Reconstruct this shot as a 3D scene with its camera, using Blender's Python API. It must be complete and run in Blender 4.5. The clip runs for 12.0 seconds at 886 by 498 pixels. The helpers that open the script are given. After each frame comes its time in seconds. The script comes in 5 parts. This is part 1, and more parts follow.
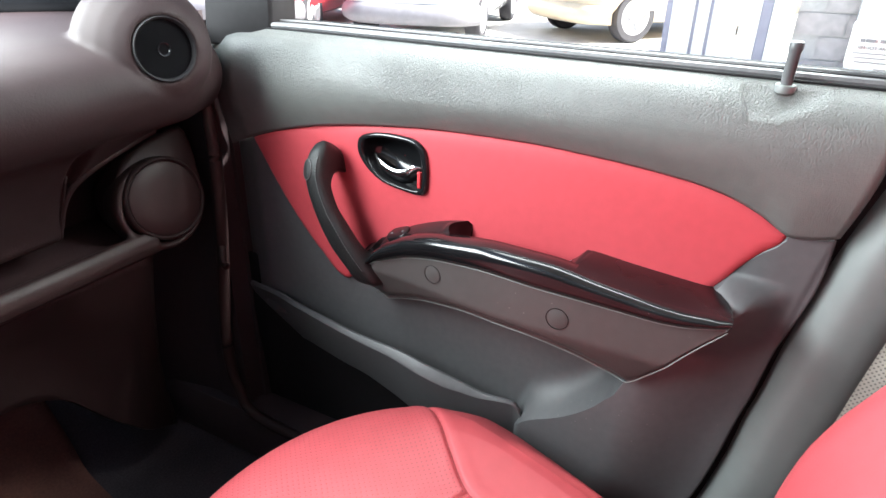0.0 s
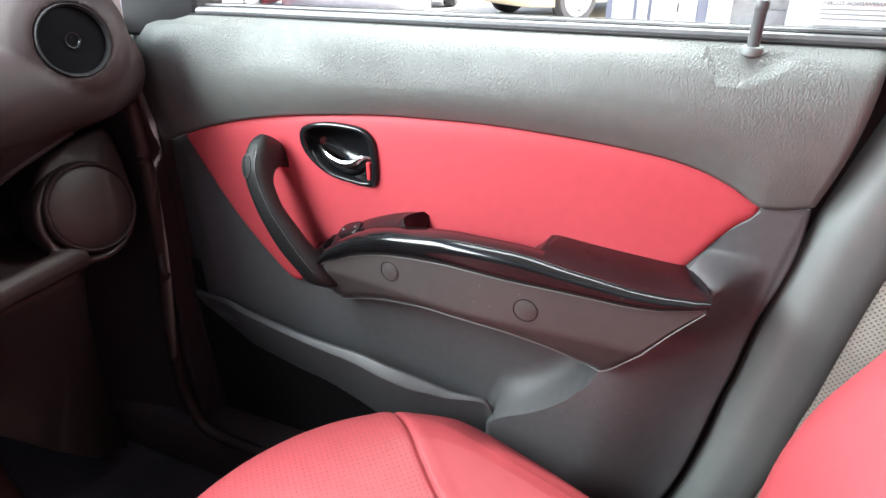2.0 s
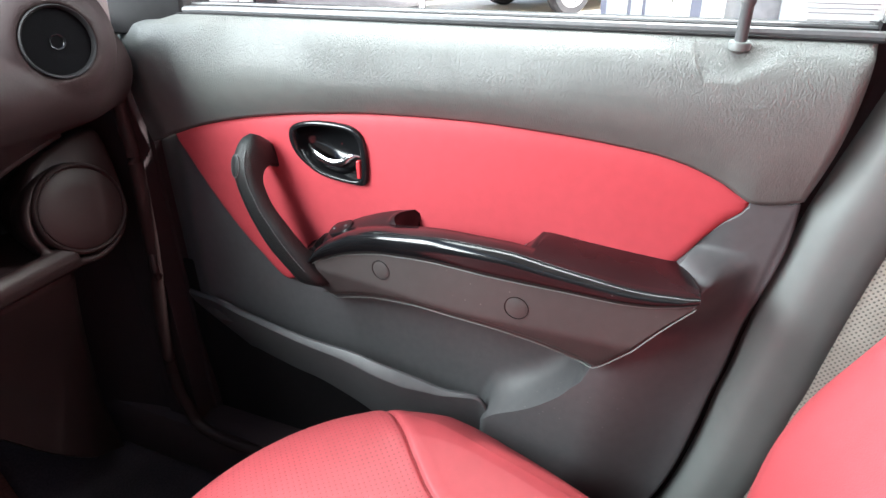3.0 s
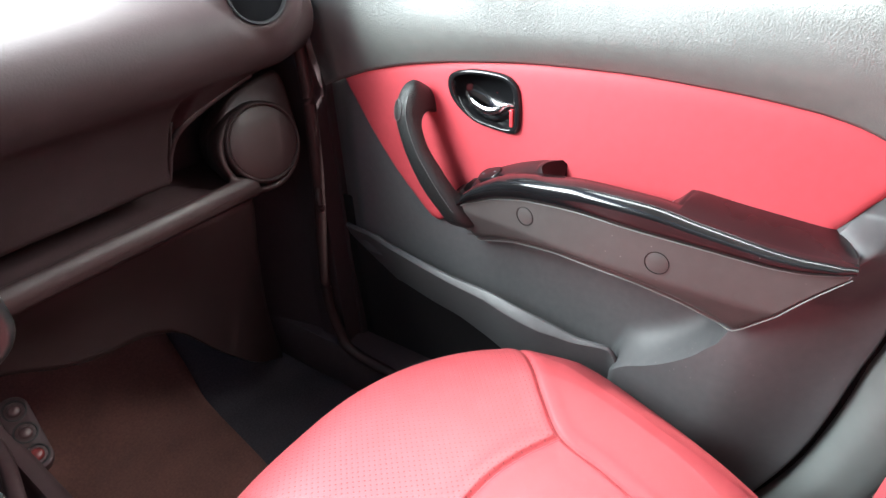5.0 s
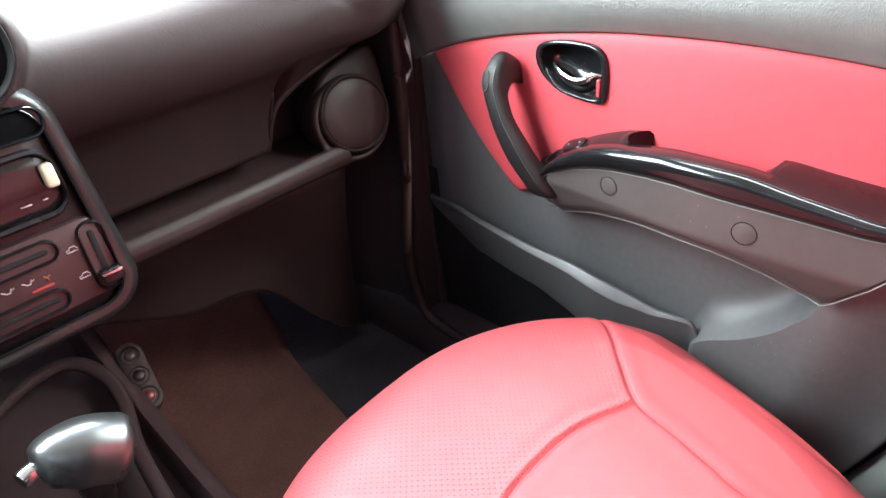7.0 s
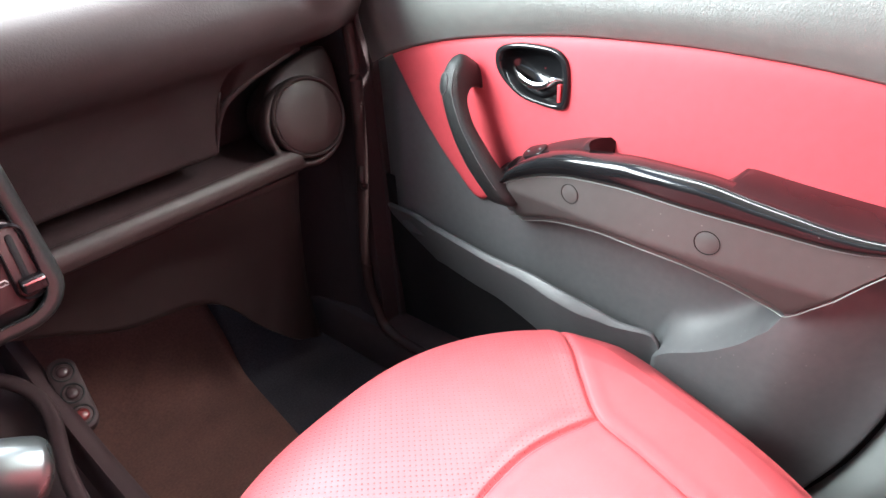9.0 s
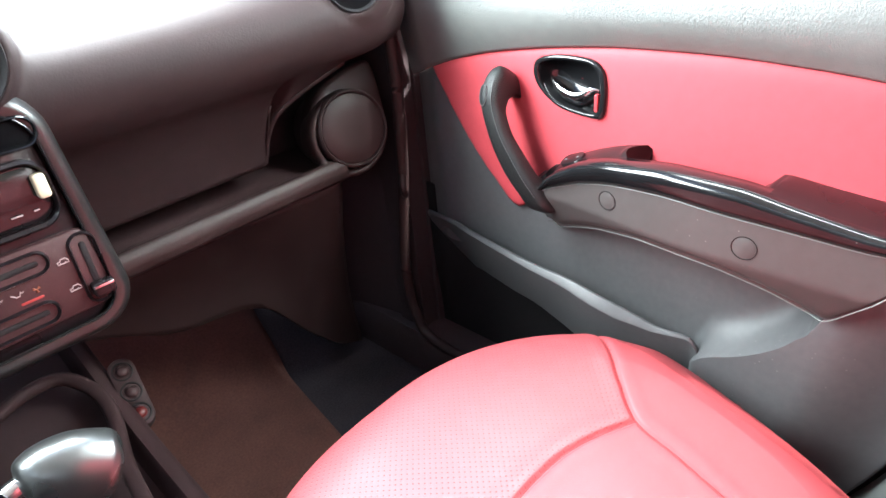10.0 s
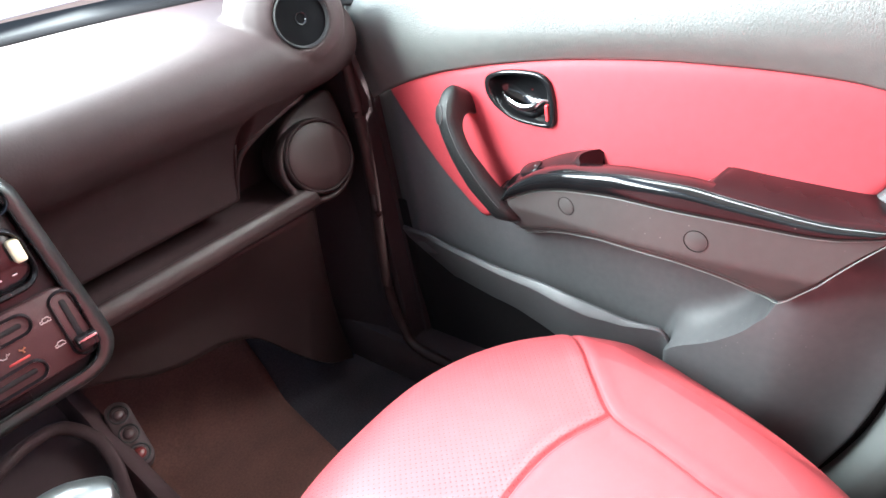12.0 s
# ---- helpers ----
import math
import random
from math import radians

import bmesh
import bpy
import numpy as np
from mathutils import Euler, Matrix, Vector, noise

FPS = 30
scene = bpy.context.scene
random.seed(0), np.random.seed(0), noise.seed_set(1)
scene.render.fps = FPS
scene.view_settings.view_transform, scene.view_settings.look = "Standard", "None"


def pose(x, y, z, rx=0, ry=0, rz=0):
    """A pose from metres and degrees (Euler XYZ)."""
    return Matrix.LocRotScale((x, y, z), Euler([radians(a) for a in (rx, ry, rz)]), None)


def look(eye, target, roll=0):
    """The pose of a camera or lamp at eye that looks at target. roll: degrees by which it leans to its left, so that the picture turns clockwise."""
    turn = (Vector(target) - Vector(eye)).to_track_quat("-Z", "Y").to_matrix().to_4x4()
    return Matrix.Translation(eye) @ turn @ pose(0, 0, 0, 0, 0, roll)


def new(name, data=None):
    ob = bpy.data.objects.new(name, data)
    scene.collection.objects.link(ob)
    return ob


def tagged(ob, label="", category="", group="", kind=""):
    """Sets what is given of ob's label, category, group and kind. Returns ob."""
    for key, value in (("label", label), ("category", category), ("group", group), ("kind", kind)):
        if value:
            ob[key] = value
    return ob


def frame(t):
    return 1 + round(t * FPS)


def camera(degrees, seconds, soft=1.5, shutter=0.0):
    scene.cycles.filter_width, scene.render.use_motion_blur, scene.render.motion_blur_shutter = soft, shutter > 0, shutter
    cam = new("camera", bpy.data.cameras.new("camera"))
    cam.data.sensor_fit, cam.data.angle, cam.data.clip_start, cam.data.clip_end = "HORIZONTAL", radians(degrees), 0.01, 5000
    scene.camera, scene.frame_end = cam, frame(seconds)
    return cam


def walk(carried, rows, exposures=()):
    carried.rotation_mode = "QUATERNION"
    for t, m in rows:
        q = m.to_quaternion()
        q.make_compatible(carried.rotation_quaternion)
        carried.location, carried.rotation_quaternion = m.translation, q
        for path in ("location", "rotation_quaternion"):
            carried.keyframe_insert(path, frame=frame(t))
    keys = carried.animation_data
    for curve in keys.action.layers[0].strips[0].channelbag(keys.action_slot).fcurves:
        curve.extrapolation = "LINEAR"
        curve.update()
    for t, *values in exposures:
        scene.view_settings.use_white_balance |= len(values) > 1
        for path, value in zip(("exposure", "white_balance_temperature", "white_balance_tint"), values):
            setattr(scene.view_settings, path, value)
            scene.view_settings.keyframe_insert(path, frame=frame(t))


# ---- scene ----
cam = camera(69.7, 12.0)

PATH = [
    (0, (-0.698, 0.031, 1.134), (0.885, 0.878, 0.252), 1.1),
    (0.5, (-0.662, 0.052, 1.113), (0.961, 0.807, 0.22), -0.0),
    (1, (-0.656, 0.049, 1.112), (0.969, 0.787, 0.207), -0.5),
    (1.5, (-0.653, 0.052, 1.113), (0.976, 0.771, 0.201), -0.5),
    (2, (-0.652, 0.052, 1.113), (0.975, 0.777, 0.204), -0.7),
    (2.5, (-0.65, 0.049, 1.115), (0.977, 0.776, 0.208), -1.0),
    (2.7, (-0.646, 0.047, 1.116), (0.98, 0.766, 0.2), -1.0),
    (4.3, (-0.643, 0.044, 1.129), (0.915, 0.81, 0.136), -4.0),
    (4.5, (-0.655, 0.045, 1.132), (0.884, 0.829, 0.123), -4.3),
    (5, (-0.684, 0.034, 1.125), (0.665, 1.089, 0.091), -3.6),
    (5.5, (-0.705, 0.019, 1.118), (0.556, 1.179, 0.087), -3.7),
    (6, (-0.709, 0.023, 1.118), (0.489, 1.24, 0.078), -5.2),
    (6.5, (-0.715, 0.016, 1.121), (0.451, 1.256, 0.07), -6.7),
    (7, (-0.716, 0.018, 1.119), (0.457, 1.245, 0.062), -6.2),
    (7.2, (-0.72, 0.016, 1.11), (0.469, 1.23, 0.054), -5.5),
    (8.8, (-0.695, 0.031, 1.084), (0.562, 1.176, 0.031), -2.5),
    (9, (-0.689, 0.032, 1.096), (0.576, 1.185, 0.062), -3.9),
    (9.5, (-0.705, 0.017, 1.104), (0.493, 1.24, 0.07), -5.2),
    (10, (-0.712, 0.02, 1.109), (0.49, 1.262, 0.103), -5.8),
    (10.5, (-0.711, 0.026, 1.099), (0.551, 1.226, 0.116), -3.0),
    (11, (-0.711, 0.014, 1.096), (0.538, 1.192, 0.069), -4.1),
    (11.5, (-0.705, 0.015, 1.098), (0.569, 1.232, 0.152), -2.6),
    (12, (-0.699, -0.017, 1.138), (0.517, 1.212, 0.133), -11.2),
]
walk(cam, [(t, look(eye, target, roll)) for t, eye, target, roll in PATH],
     exposures=((0, 2.19, 6250, 8), (3.6, 2.24, 6250, 8), (4.5, 2.46, 6250, 8), (5.4, 2.82, 6250, 7), (7.2, 2.82, 6250, 7), (9, 3.10, 6250, 7), (10, 3.18, 6150, 6), (12, 3.24, 6100, 5)))

# ---- world and light ----
world = bpy.data.worlds.new("sky")
world.use_nodes = True
scene.world = world
wn, wl = world.node_tree.nodes, world.node_tree.links
sky = wn.new("ShaderNodeTexSky")
sky.sky_type = "NISHITA"
sky.sun_disc = False
sky.sun_elevation, sky.sun_rotation = radians(44), radians(166)
sky.air_density, sky.dust_density = 1.0, 4.0
wn["Background"].inputs[1].default_value = 0.10
wl.new(sky.outputs[0], wn["Background"].inputs[0])

sun = new("sun", bpy.data.lights.new("sun", "SUN"))
sun.data.energy, sun.data.angle, sun.data.color = 5.0, radians(5), (1.0, 0.96, 0.9)
sun.matrix_world = look((2.2, -10, 10), (0, 0, 0))


def window_light(name, eye, target, sx, sy, power, color):
    """Sky light entering through a car window."""
    lamp = new(name, bpy.data.lights.new(name, "AREA"))
    lamp.data.shape, lamp.data.size, lamp.data.size_y = "RECTANGLE", sx, sy
    lamp.data.energy, lamp.data.color = power, color
    lamp.matrix_world = look(eye, target)
    return lamp


window_light("windscreen_light", (-0.72, 0.95, 1.19), (-0.68, 0.50, 0.40), 1.05, 0.54, 16, (0.94, 1.0, 0.98))
window_light("driver_window_light", (-1.33, -0.05, 1.31), (0.0, 0.15, 0.85), 0.8, 0.12, 0.1, (0.94, 1.0, 0.98))
window_light("passenger_window_light", (0.09, 0.19, 1.20), (-0.16, 0.16, 0.90), 0.66, 0.30, 2.6, (0.94, 1.0, 0.98))


# ---- materials ----
def material(name, color, rough=0.5, metal=0.0, vary=0.12, scale=40.0, bump=0.0, bump_scale=400.0, coat=0.0, spec=0.5,
             second=None, wear=6.0, sheen=0.0, dust=0.0):
    """Procedural surface: two scales of tone variation, uneven gloss, fine relief."""
    m = bpy.data.materials.new(name)
    m.use_nodes = True
    n, l = m.node_tree.nodes, m.node_tree.links
    b = n["Principled BSDF"]
    co = n.new("ShaderNodeTexCoord")
    fine = n.new("ShaderNodeTexNoise")
    fine.inputs["Scale"].default_value, fine.inputs["Detail"].default_value = scale, 6
    broad = n.new("ShaderNodeTexNoise")
    broad.inputs["Scale"].default_value, broad.inputs["Detail"].default_value = wear, 3
    l.new(co.outputs["Object"], fine.inputs["Vector"])
    l.new(co.outputs["Object"], broad.inputs["Vector"])
    add = n.new("ShaderNodeMath")
    add.operation = "ADD"
    l.new(fine.outputs["Fac"], add.inputs[0])
    l.new(broad.outputs["Fac"], add.inputs[1])
    ramp = n.new("ShaderNodeMapRange")
    ramp.inputs["From Min"].default_value, ramp.inputs["From Max"].default_value = 0.6, 1.4
    l.new(add.outputs[0], ramp.inputs["Value"])
    mix = n.new("ShaderNodeMix")
    mix.data_type = "RGBA"
    dark = second or tuple(c * (1 - 2 * vary) for c in color)
    mix.inputs["A"].default_value = (*dark, 1)
    mix.inputs["B"].default_value = (*(min(1, c * (1 + vary)) for c in color), 1)
    l.new(ramp.outputs["Result"], mix.inputs["Factor"])
    tone = mix.outputs["Result"]
    if dust:
        # scattered pale specks and scuffs
        dot = n.new("ShaderNodeTexVoronoi")
        dot.inputs["Scale"].default_value = 95
        l.new(co.outputs["Object"], dot.inputs["Vector"])
        keep = n.new("ShaderNodeMapRange")
        keep.inputs["From Min"].default_value, keep.inputs["From Max"].default_value = 0.11, 0.05
        l.new(dot.outputs["Distance"], keep.inputs["Value"])
        some = n.new("ShaderNodeMapRange")
        some.inputs["From Min"].default_value, some.inputs["From Max"].default_value = 0.54, 0.66
        some.inputs["To Max"].default_value = dust
        l.new(broad.outputs["Fac"], some.inputs["Value"])
        both = n.new("ShaderNodeMath")
        both.operation = "MULTIPLY"
        l.new(keep.outputs["Result"], both.inputs[0])
        l.new(some.outputs["Result"], both.inputs[1])
        spot = n.new("ShaderNodeMix")
        spot.data_type = "RGBA"
        spot.inputs["B"].default_value = (0.45, 0.43, 0.40, 1)
        l.new(both.outputs[0], spot.inputs["Factor"])
        l.new(tone, spot.inputs["A"])
        tone = spot.outputs["Result"]
    l.new(tone, b.inputs["Base Color"])
    gloss = n.new("ShaderNodeMapRange")
    gloss.inputs["To Min"].default_value, gloss.inputs["To Max"].default_value = max(0.02, rough - 0.06), min(1, rough + 0.08)
    l.new(broad.outputs["Fac"], gloss.inputs["Value"])
    l.new(gloss.outputs["Result"], b.inputs["Roughness"])
    b.inputs["Metallic"].default_value = metal
    b.inputs["Specular IOR Level"].default_value = spec
    b.inputs["Coat Weight"].default_value = coat
    b.inputs["Coat Roughness"].default_value = 0.08
    b.inputs["Sheen Weight"].default_value = sheen
    if bump:
        grain = n.new("ShaderNodeTexNoise")
        grain.inputs["Scale"].default_value, grain.inputs["Detail"].default_value = bump_scale, 4
        l.new(co.outputs["Object"], grain.inputs["Vector"])
        bn = n.new("ShaderNodeBump")
        bn.inputs["Strength"].default_value, bn.inputs["Distance"].default_value = bump, 0.002
        l.new(grain.outputs["Fac"], bn.inputs["Height"])
        l.new(bn.outputs["Normal"], b.inputs["Normal"])
    return m


def wrinkled(name, color, rough, strength=0.35, spec=0.5, rise=None):
    """Moulded vinyl grain: fine upright creases, patchy in depth."""
    m = material(name, color, rough, vary=0.08, scale=60, spec=spec)
    n, l = m.node_tree.nodes, m.node_tree.links
    b = n["Principled BSDF"]
    co = n.new("ShaderNodeTexCoord")
    warp = n.new("ShaderNodeTexNoise")
    warp.inputs["Scale"].default_value = 55
    l.new(co.outputs["Object"], warp.inputs["Vector"])
    moved = n.new("ShaderNodeVectorMath")
    moved.operation = "MULTIPLY_ADD"
    moved.inputs[1].default_value = (0.004, 0.004, 0.004)
    l.new(warp.outputs["Color"], moved.inputs[0])
    l.new(co.outputs["Object"], moved.inputs[2])
    mp = n.new("ShaderNodeMapping")
    mp.inputs["Scale"].default_value = (400, 720, 330)
    l.new(moved.outputs[0], mp.inputs["Vector"])
    creases = n.new("ShaderNodeTexNoise")
    creases.inputs["Scale"].default_value, creases.inputs["Detail"].default_value = 1.0, 3
    creases.inputs["Distortion"].default_value = 0.5
    l.new(mp.outputs[0], creases.inputs["Vector"])
    lim = n.new("ShaderNodeMapRange")
    lim.inputs["From Min"].default_value, lim.inputs["From Max"].default_value = 0.36, 0.64
    l.new(creases.outputs["Fac"], lim.inputs["Value"])
    patchy = n.new("ShaderNodeTexNoise")
    patchy.inputs["Scale"].default_value = 9
    l.new(co.outputs["Object"], patchy.inputs["Vector"])
    amount = n.new("ShaderNodeMapRange")
    amount.inputs["From Min"].default_value, amount.inputs["From Max"].default_value = 0.35, 0.65
    amount.inputs["To Min"].default_value, amount.inputs["To Max"].default_value = strength * 0.35, strength
    l.new(patchy.outputs["Fac"], amount.inputs["Value"])
    bn = n.new("ShaderNodeBump")
    bn.inputs["Distance"].default_value = 0.0016
    if rise:
        # deeper creases towards the shoulder
        sep = n.new("ShaderNodeSeparateXYZ")
        l.new(co.outputs["Object"], sep.inputs[0])
        up = n.new("ShaderNodeMapRange")
        up.inputs["From Min"].default_value, up.inputs["From Max"].default_value = rise
        up.inputs["To Min"].default_value = 0.30
        l.new(sep.outputs[2], up.inputs["Value"])
        deep = n.new("ShaderNodeMath")
        deep.operation = "MULTIPLY"
        l.new(amount.outputs["Result"], deep.inputs[0])
        l.new(up.outputs["Result"], deep.inputs[1])
        l.new(deep.outputs[0], bn.inputs["Strength"])
    else:
        l.new(amount.outputs["Result"], bn.inputs["Strength"])
    l.new(lim.outputs["Result"], bn.inputs["Height"])
    l.new(bn.outputs["Normal"], b.inputs["Normal"])
    return m


def perforated(name, color, rough, pitch=0.0085, axes=(0, 1), dark=(0.16, 0.020, 0.024), edges=(0.10, 0.17)):
    """Sheet with a staggered grid of punched holes or weave dots."""
    m = material(name, color, rough, vary=0.06, scale=50, spec=0.5)
    n, l = m.node_tree.nodes, m.node_tree.links
    b = n["Principled BSDF"]
    co = n.new("ShaderNodeTexCoord")
    sep = n.new("ShaderNodeSeparateXYZ")
    l.new(co.outputs["Object"], sep.inputs[0])

    def calc(op, a, c):
        q = n.new("ShaderNodeMath")
        q.operation = op
        for k, v in enumerate((a, c)):
            if isinstance(v, (int, float)):
                q.inputs[k].default_value = v
            else:
                l.new(v, q.inputs[k])
        return q.outputs[0]

    u, v = calc("DIVIDE", sep.outputs[axes[0]], pitch), calc("DIVIDE", sep.outputs[axes[1]], pitch)
    p, q = calc("ADD", u, v), calc("SUBTRACT", u, v)
    pd, qd = calc("SUBTRACT", calc("FRACT", p, 0), 0.5), calc("SUBTRACT", calc("FRACT", q, 0), 0.5)
    r = calc("SQRT", calc("ADD", calc("MULTIPLY", pd, pd), calc("MULTIPLY", qd, qd)), 0)
    edge = n.new("ShaderNodeMapRange")
    edge.inputs["From Min"].default_value, edge.inputs["From Max"].default_value = edges
    l.new(r, edge.inputs["Value"])
    tone = b.inputs["Base Color"].links[0].from_socket
    mix = n.new("ShaderNodeMix")
    mix.data_type = "RGBA"
    mix.inputs["A"].default_value = (*dark, 1)
    l.new(tone, mix.inputs["B"])
    l.new(edge.outputs["Result"], mix.inputs["Factor"])
    l.new(mix.outputs["Result"], b.inputs["Base Color"])
    bn = n.new("ShaderNodeBump")
    bn.inputs["Strength"].default_value, bn.inputs["Distance"].default_value = 0.6, 0.001
    l.new(edge.outputs["Result"], bn.inputs["Height"])
    l.new(bn.outputs["Normal"], b.inputs["Normal"])
    return m


def glowing(name, color, strength):
    m = material(name, color, 0.3, vary=0.02)
    b = m.node_tree.nodes["Principled BSDF"]
    b.inputs["Emission Color"].default_value = (*color, 1)
    b.inputs["Emission Strength"].default_value = strength
    return m


RED = material("red_leatherette", (0.335, 0.050, 0.059), 0.52, spec=0.36, vary=0.05, scale=70, bump=0.12, bump_scale=900, wear=5)
RED_DOOR = material("red_door_vinyl", (0.44, 0.056, 0.069), 0.55, spec=0.25, vary=0.05, scale=70, bump=0.12, bump_scale=900, wear=5)
RED_PERF = perforated("red_perforated_leatherette", (0.335, 0.050, 0.059), 0.50, dark=(0.19, 0.026, 0.030), edges=(0.11, 0.19))
SEAM_RED = material("dark_red_thread", (0.22, 0.02, 0.025), 0.7, vary=0.1)
GREY_VINYL = wrinkled("grey_grained_vinyl", (0.112, 0.117, 0.112), 0.40, 0.75, spec=0.6, rise=(0.925, 0.990))
GREY_PLASTIC = material("grey_brown_plastic", (0.077, 0.0775, 0.081), 0.44, dust=0.25, vary=0.09, scale=90, bump=0.10, bump_scale=1400)
PANEL_PLASTIC = material("taupe_plastic", (0.055, 0.0485, 0.0475), 0.42, dust=0.3, wear=9, vary=0.08, scale=80, bump=0.06, bump_scale=1600)
PILLAR_PLASTIC = material("grey_pillar_plastic", (0.145, 0.155, 0.152), 0.46, vary=0.04, scale=60, bump=0.05, bump_scale=1500)
DARK_PLASTIC = material("dark_plastic", (0.034, 0.024, 0.026), 0.48, vary=0.12, scale=70, bump=0.10, bump_scale=1300)
DASH = wrinkled("dash_vinyl", (0.0195, 0.0122, 0.0126), 0.60, 0.12, spec=0.16)
DASH_LOW = material("lower_dash_plastic", (0.022, 0.0125, 0.0125), 0.52, spec=0.3, vary=0.08, scale=60, bump=0.12, bump_scale=1000)
CONSOLE = material("console_plastic", (0.038, 0.021, 0.022), 0.6, spec=0.2, vary=0.1, scale=70, bump=0.1, bump_scale=1200)
VENT_BLACK = material("vent_black", (0.003, 0.003, 0.0035), 0.85, spec=0.03, vary=0.15, scale=60)
GLOSS_BLACK = material("piano_black", (0.008, 0.008, 0.009), 0.15, spec=0.40, dust=0.35, vary=0.2, scale=30, coat=0.12, wear=12)
SATIN_BLACK = material("satin_black_plastic", (0.010, 0.0070, 0.0080), 0.27, spec=0.30, vary=0.12, scale=50, wear=8)
BLACK_LEATHER = material("black_leather_grip", (0.011, 0.0115, 0.012), 0.42, spec=0.42, vary=0.15, scale=120, bump=0.55, bump_scale=620)
CHROME = material("chrome", (0.66, 0.66, 0.67), 0.16, metal=1.0, vary=0.03, scale=20)
FRAME_GREY = material("dark_grey_gloss", (0.016, 0.016, 0.016), 0.30, spec=0.42, vary=0.08, scale=40, coat=0.2)
SILVER = material("silver_paint", (0.34, 0.35, 0.345), 0.30, metal=0.9, vary=0.05, scale=40)
KNOB_SILVER = material("satin_silver_knob", (0.15, 0.155, 0.155), 0.27, metal=0.9, vary=0.05, scale=40)
RUBBER = material("black_rubber", (0.010, 0.009, 0.010), 0.65, spec=0.2, vary=0.15, scale=90, bump=0.1)
SEAL_GREY = material("grey_seal", (0.11, 0.11, 0.115), 0.45, vary=0.15, scale=120)
CARPET = material("black_carpet", (0.046, 0.040, 0.047), 0.95, vary=0.3, scale=260, bump=0.8, bump_scale=900, spec=0.1)
MAT_BROWN = material("brown_mat", (0.112, 0.051, 0.042), 0.9, vary=0.2, scale=220, bump=0.7, bump_scale=800, spec=0.15, wear=9)
HEADLINER = material("headliner", (0.45, 0.44, 0.42), 0.95, vary=0.05, scale=200, bump=0.2)
CLOTH = perforated("trim_cloth", (0.27, 0.24, 0.21), 0.9, 0.0062, (1, 2), (0.11, 0.10, 0.09), (0.16, 0.34))
# faint glow imitates a red glint on the third switch, no lamp
RED_GLINT = glowing("red_glint_glow", (0.10, 0.012, 0.012), 0.01)
KNOB = material("dark_red_brown_leather", (0.040, 0.018, 0.019), 0.4, spec=0.35, vary=0.12, scale=90, bump=0.15, bump_scale=900)
BEIGE_KEY = material("beige_button", (0.55, 0.48, 0.34), 0.3, vary=0.04)
ICON = material("printed_icon", (0.34, 0.27, 0.27), 0.5, vary=0.03)
ICON_RED = material("printed_red", (0.30, 0.03, 0.03), 0.5, vary=0.03)
ICON_ORANGE = material("printed_orange", (0.28, 0.10, 0.05), 0.5, vary=0.03)
RED_TAB = material("red_lock_tab", (0.60, 0.05, 0.06), 0.25, vary=0.05)
CONCRETE = material("concrete", (0.50, 0.49, 0.47), 0.85, vary=0.10, scale=6, bump=0.3, bump_scale=60, wear=0.7)
WHITE_PAINT = material("white_metal_paint", (0.80, 0.80, 0.80), 0.45, vary=0.05, scale=8)
GATE_GREY = material("gate_grey_paint_and_shade", (0.33, 0.33, 0.40), 0.5, vary=0.08, scale=10)
BLOCK = material("grey_block", (0.50, 0.47, 0.46), 0.9, vary=0.12, scale=12, bump=0.3, bump_scale=80)
JOINT = material("mortar", (0.55, 0.54, 0.52), 0.95, vary=0.1, scale=30)
TYRE = material("dark_tyre", (0.045, 0.043, 0.05), 0.8, vary=0.15, scale=40)
RIM = material("pale_rim_paint", (0.55, 0.55, 0.56), 0.35, vary=0.05, scale=30)
CAR_RED = material("red_car_paint", (0.55, 0.05, 0.06), 0.2, coat=0.8, vary=0.03, scale=5)
CAR_SILVER = material("silver_car_paint", (0.62, 0.62, 0.64), 0.25, metal=0.4, coat=0.6, vary=0.03, scale=5)
CAR_BEIGE = material("beige_car_paint", (0.66, 0.54, 0.38), 0.3, coat=0.5, vary=0.04, scale=5)
BUMPER_GREY = material("grey_bumper_plastic", (0.22, 0.21, 0.23), 0.5, vary=0.08, scale=20)
PAPER = material("white_sticker", (0.78, 0.80, 0.80), 0.6, vary=0.03)
INK = material("grey_ink", (0.25, 0.26, 0.28), 0.6, vary=0.05)


def glass(name, tint):
    m = bpy.data.materials.new(name)
    m.use_nodes = True
    b = m.node_tree.nodes["Principled BSDF"]
    b.inputs["Base Color"].default_value = (*tint, 1)
    b.inputs["Roughness"].default_value = 0.0
    b.inputs["IOR"].default_value = 1.02
    b.inputs["Transmission Weight"].default_value = 1.0
    return m


GLASS = glass("window_glass", (0.96, 0.98, 0.97))


# ---- building helpers ----
def ramp01(a, b, v):
    """Smooth step from a (0) to b (1); a may exceed b."""
    q = min(1.0, max(0.0, (v - a) / (b - a)))
    return q * q * (3 - 2 * q)


def lerp(a, b, q):
    return a + (b - a) * q


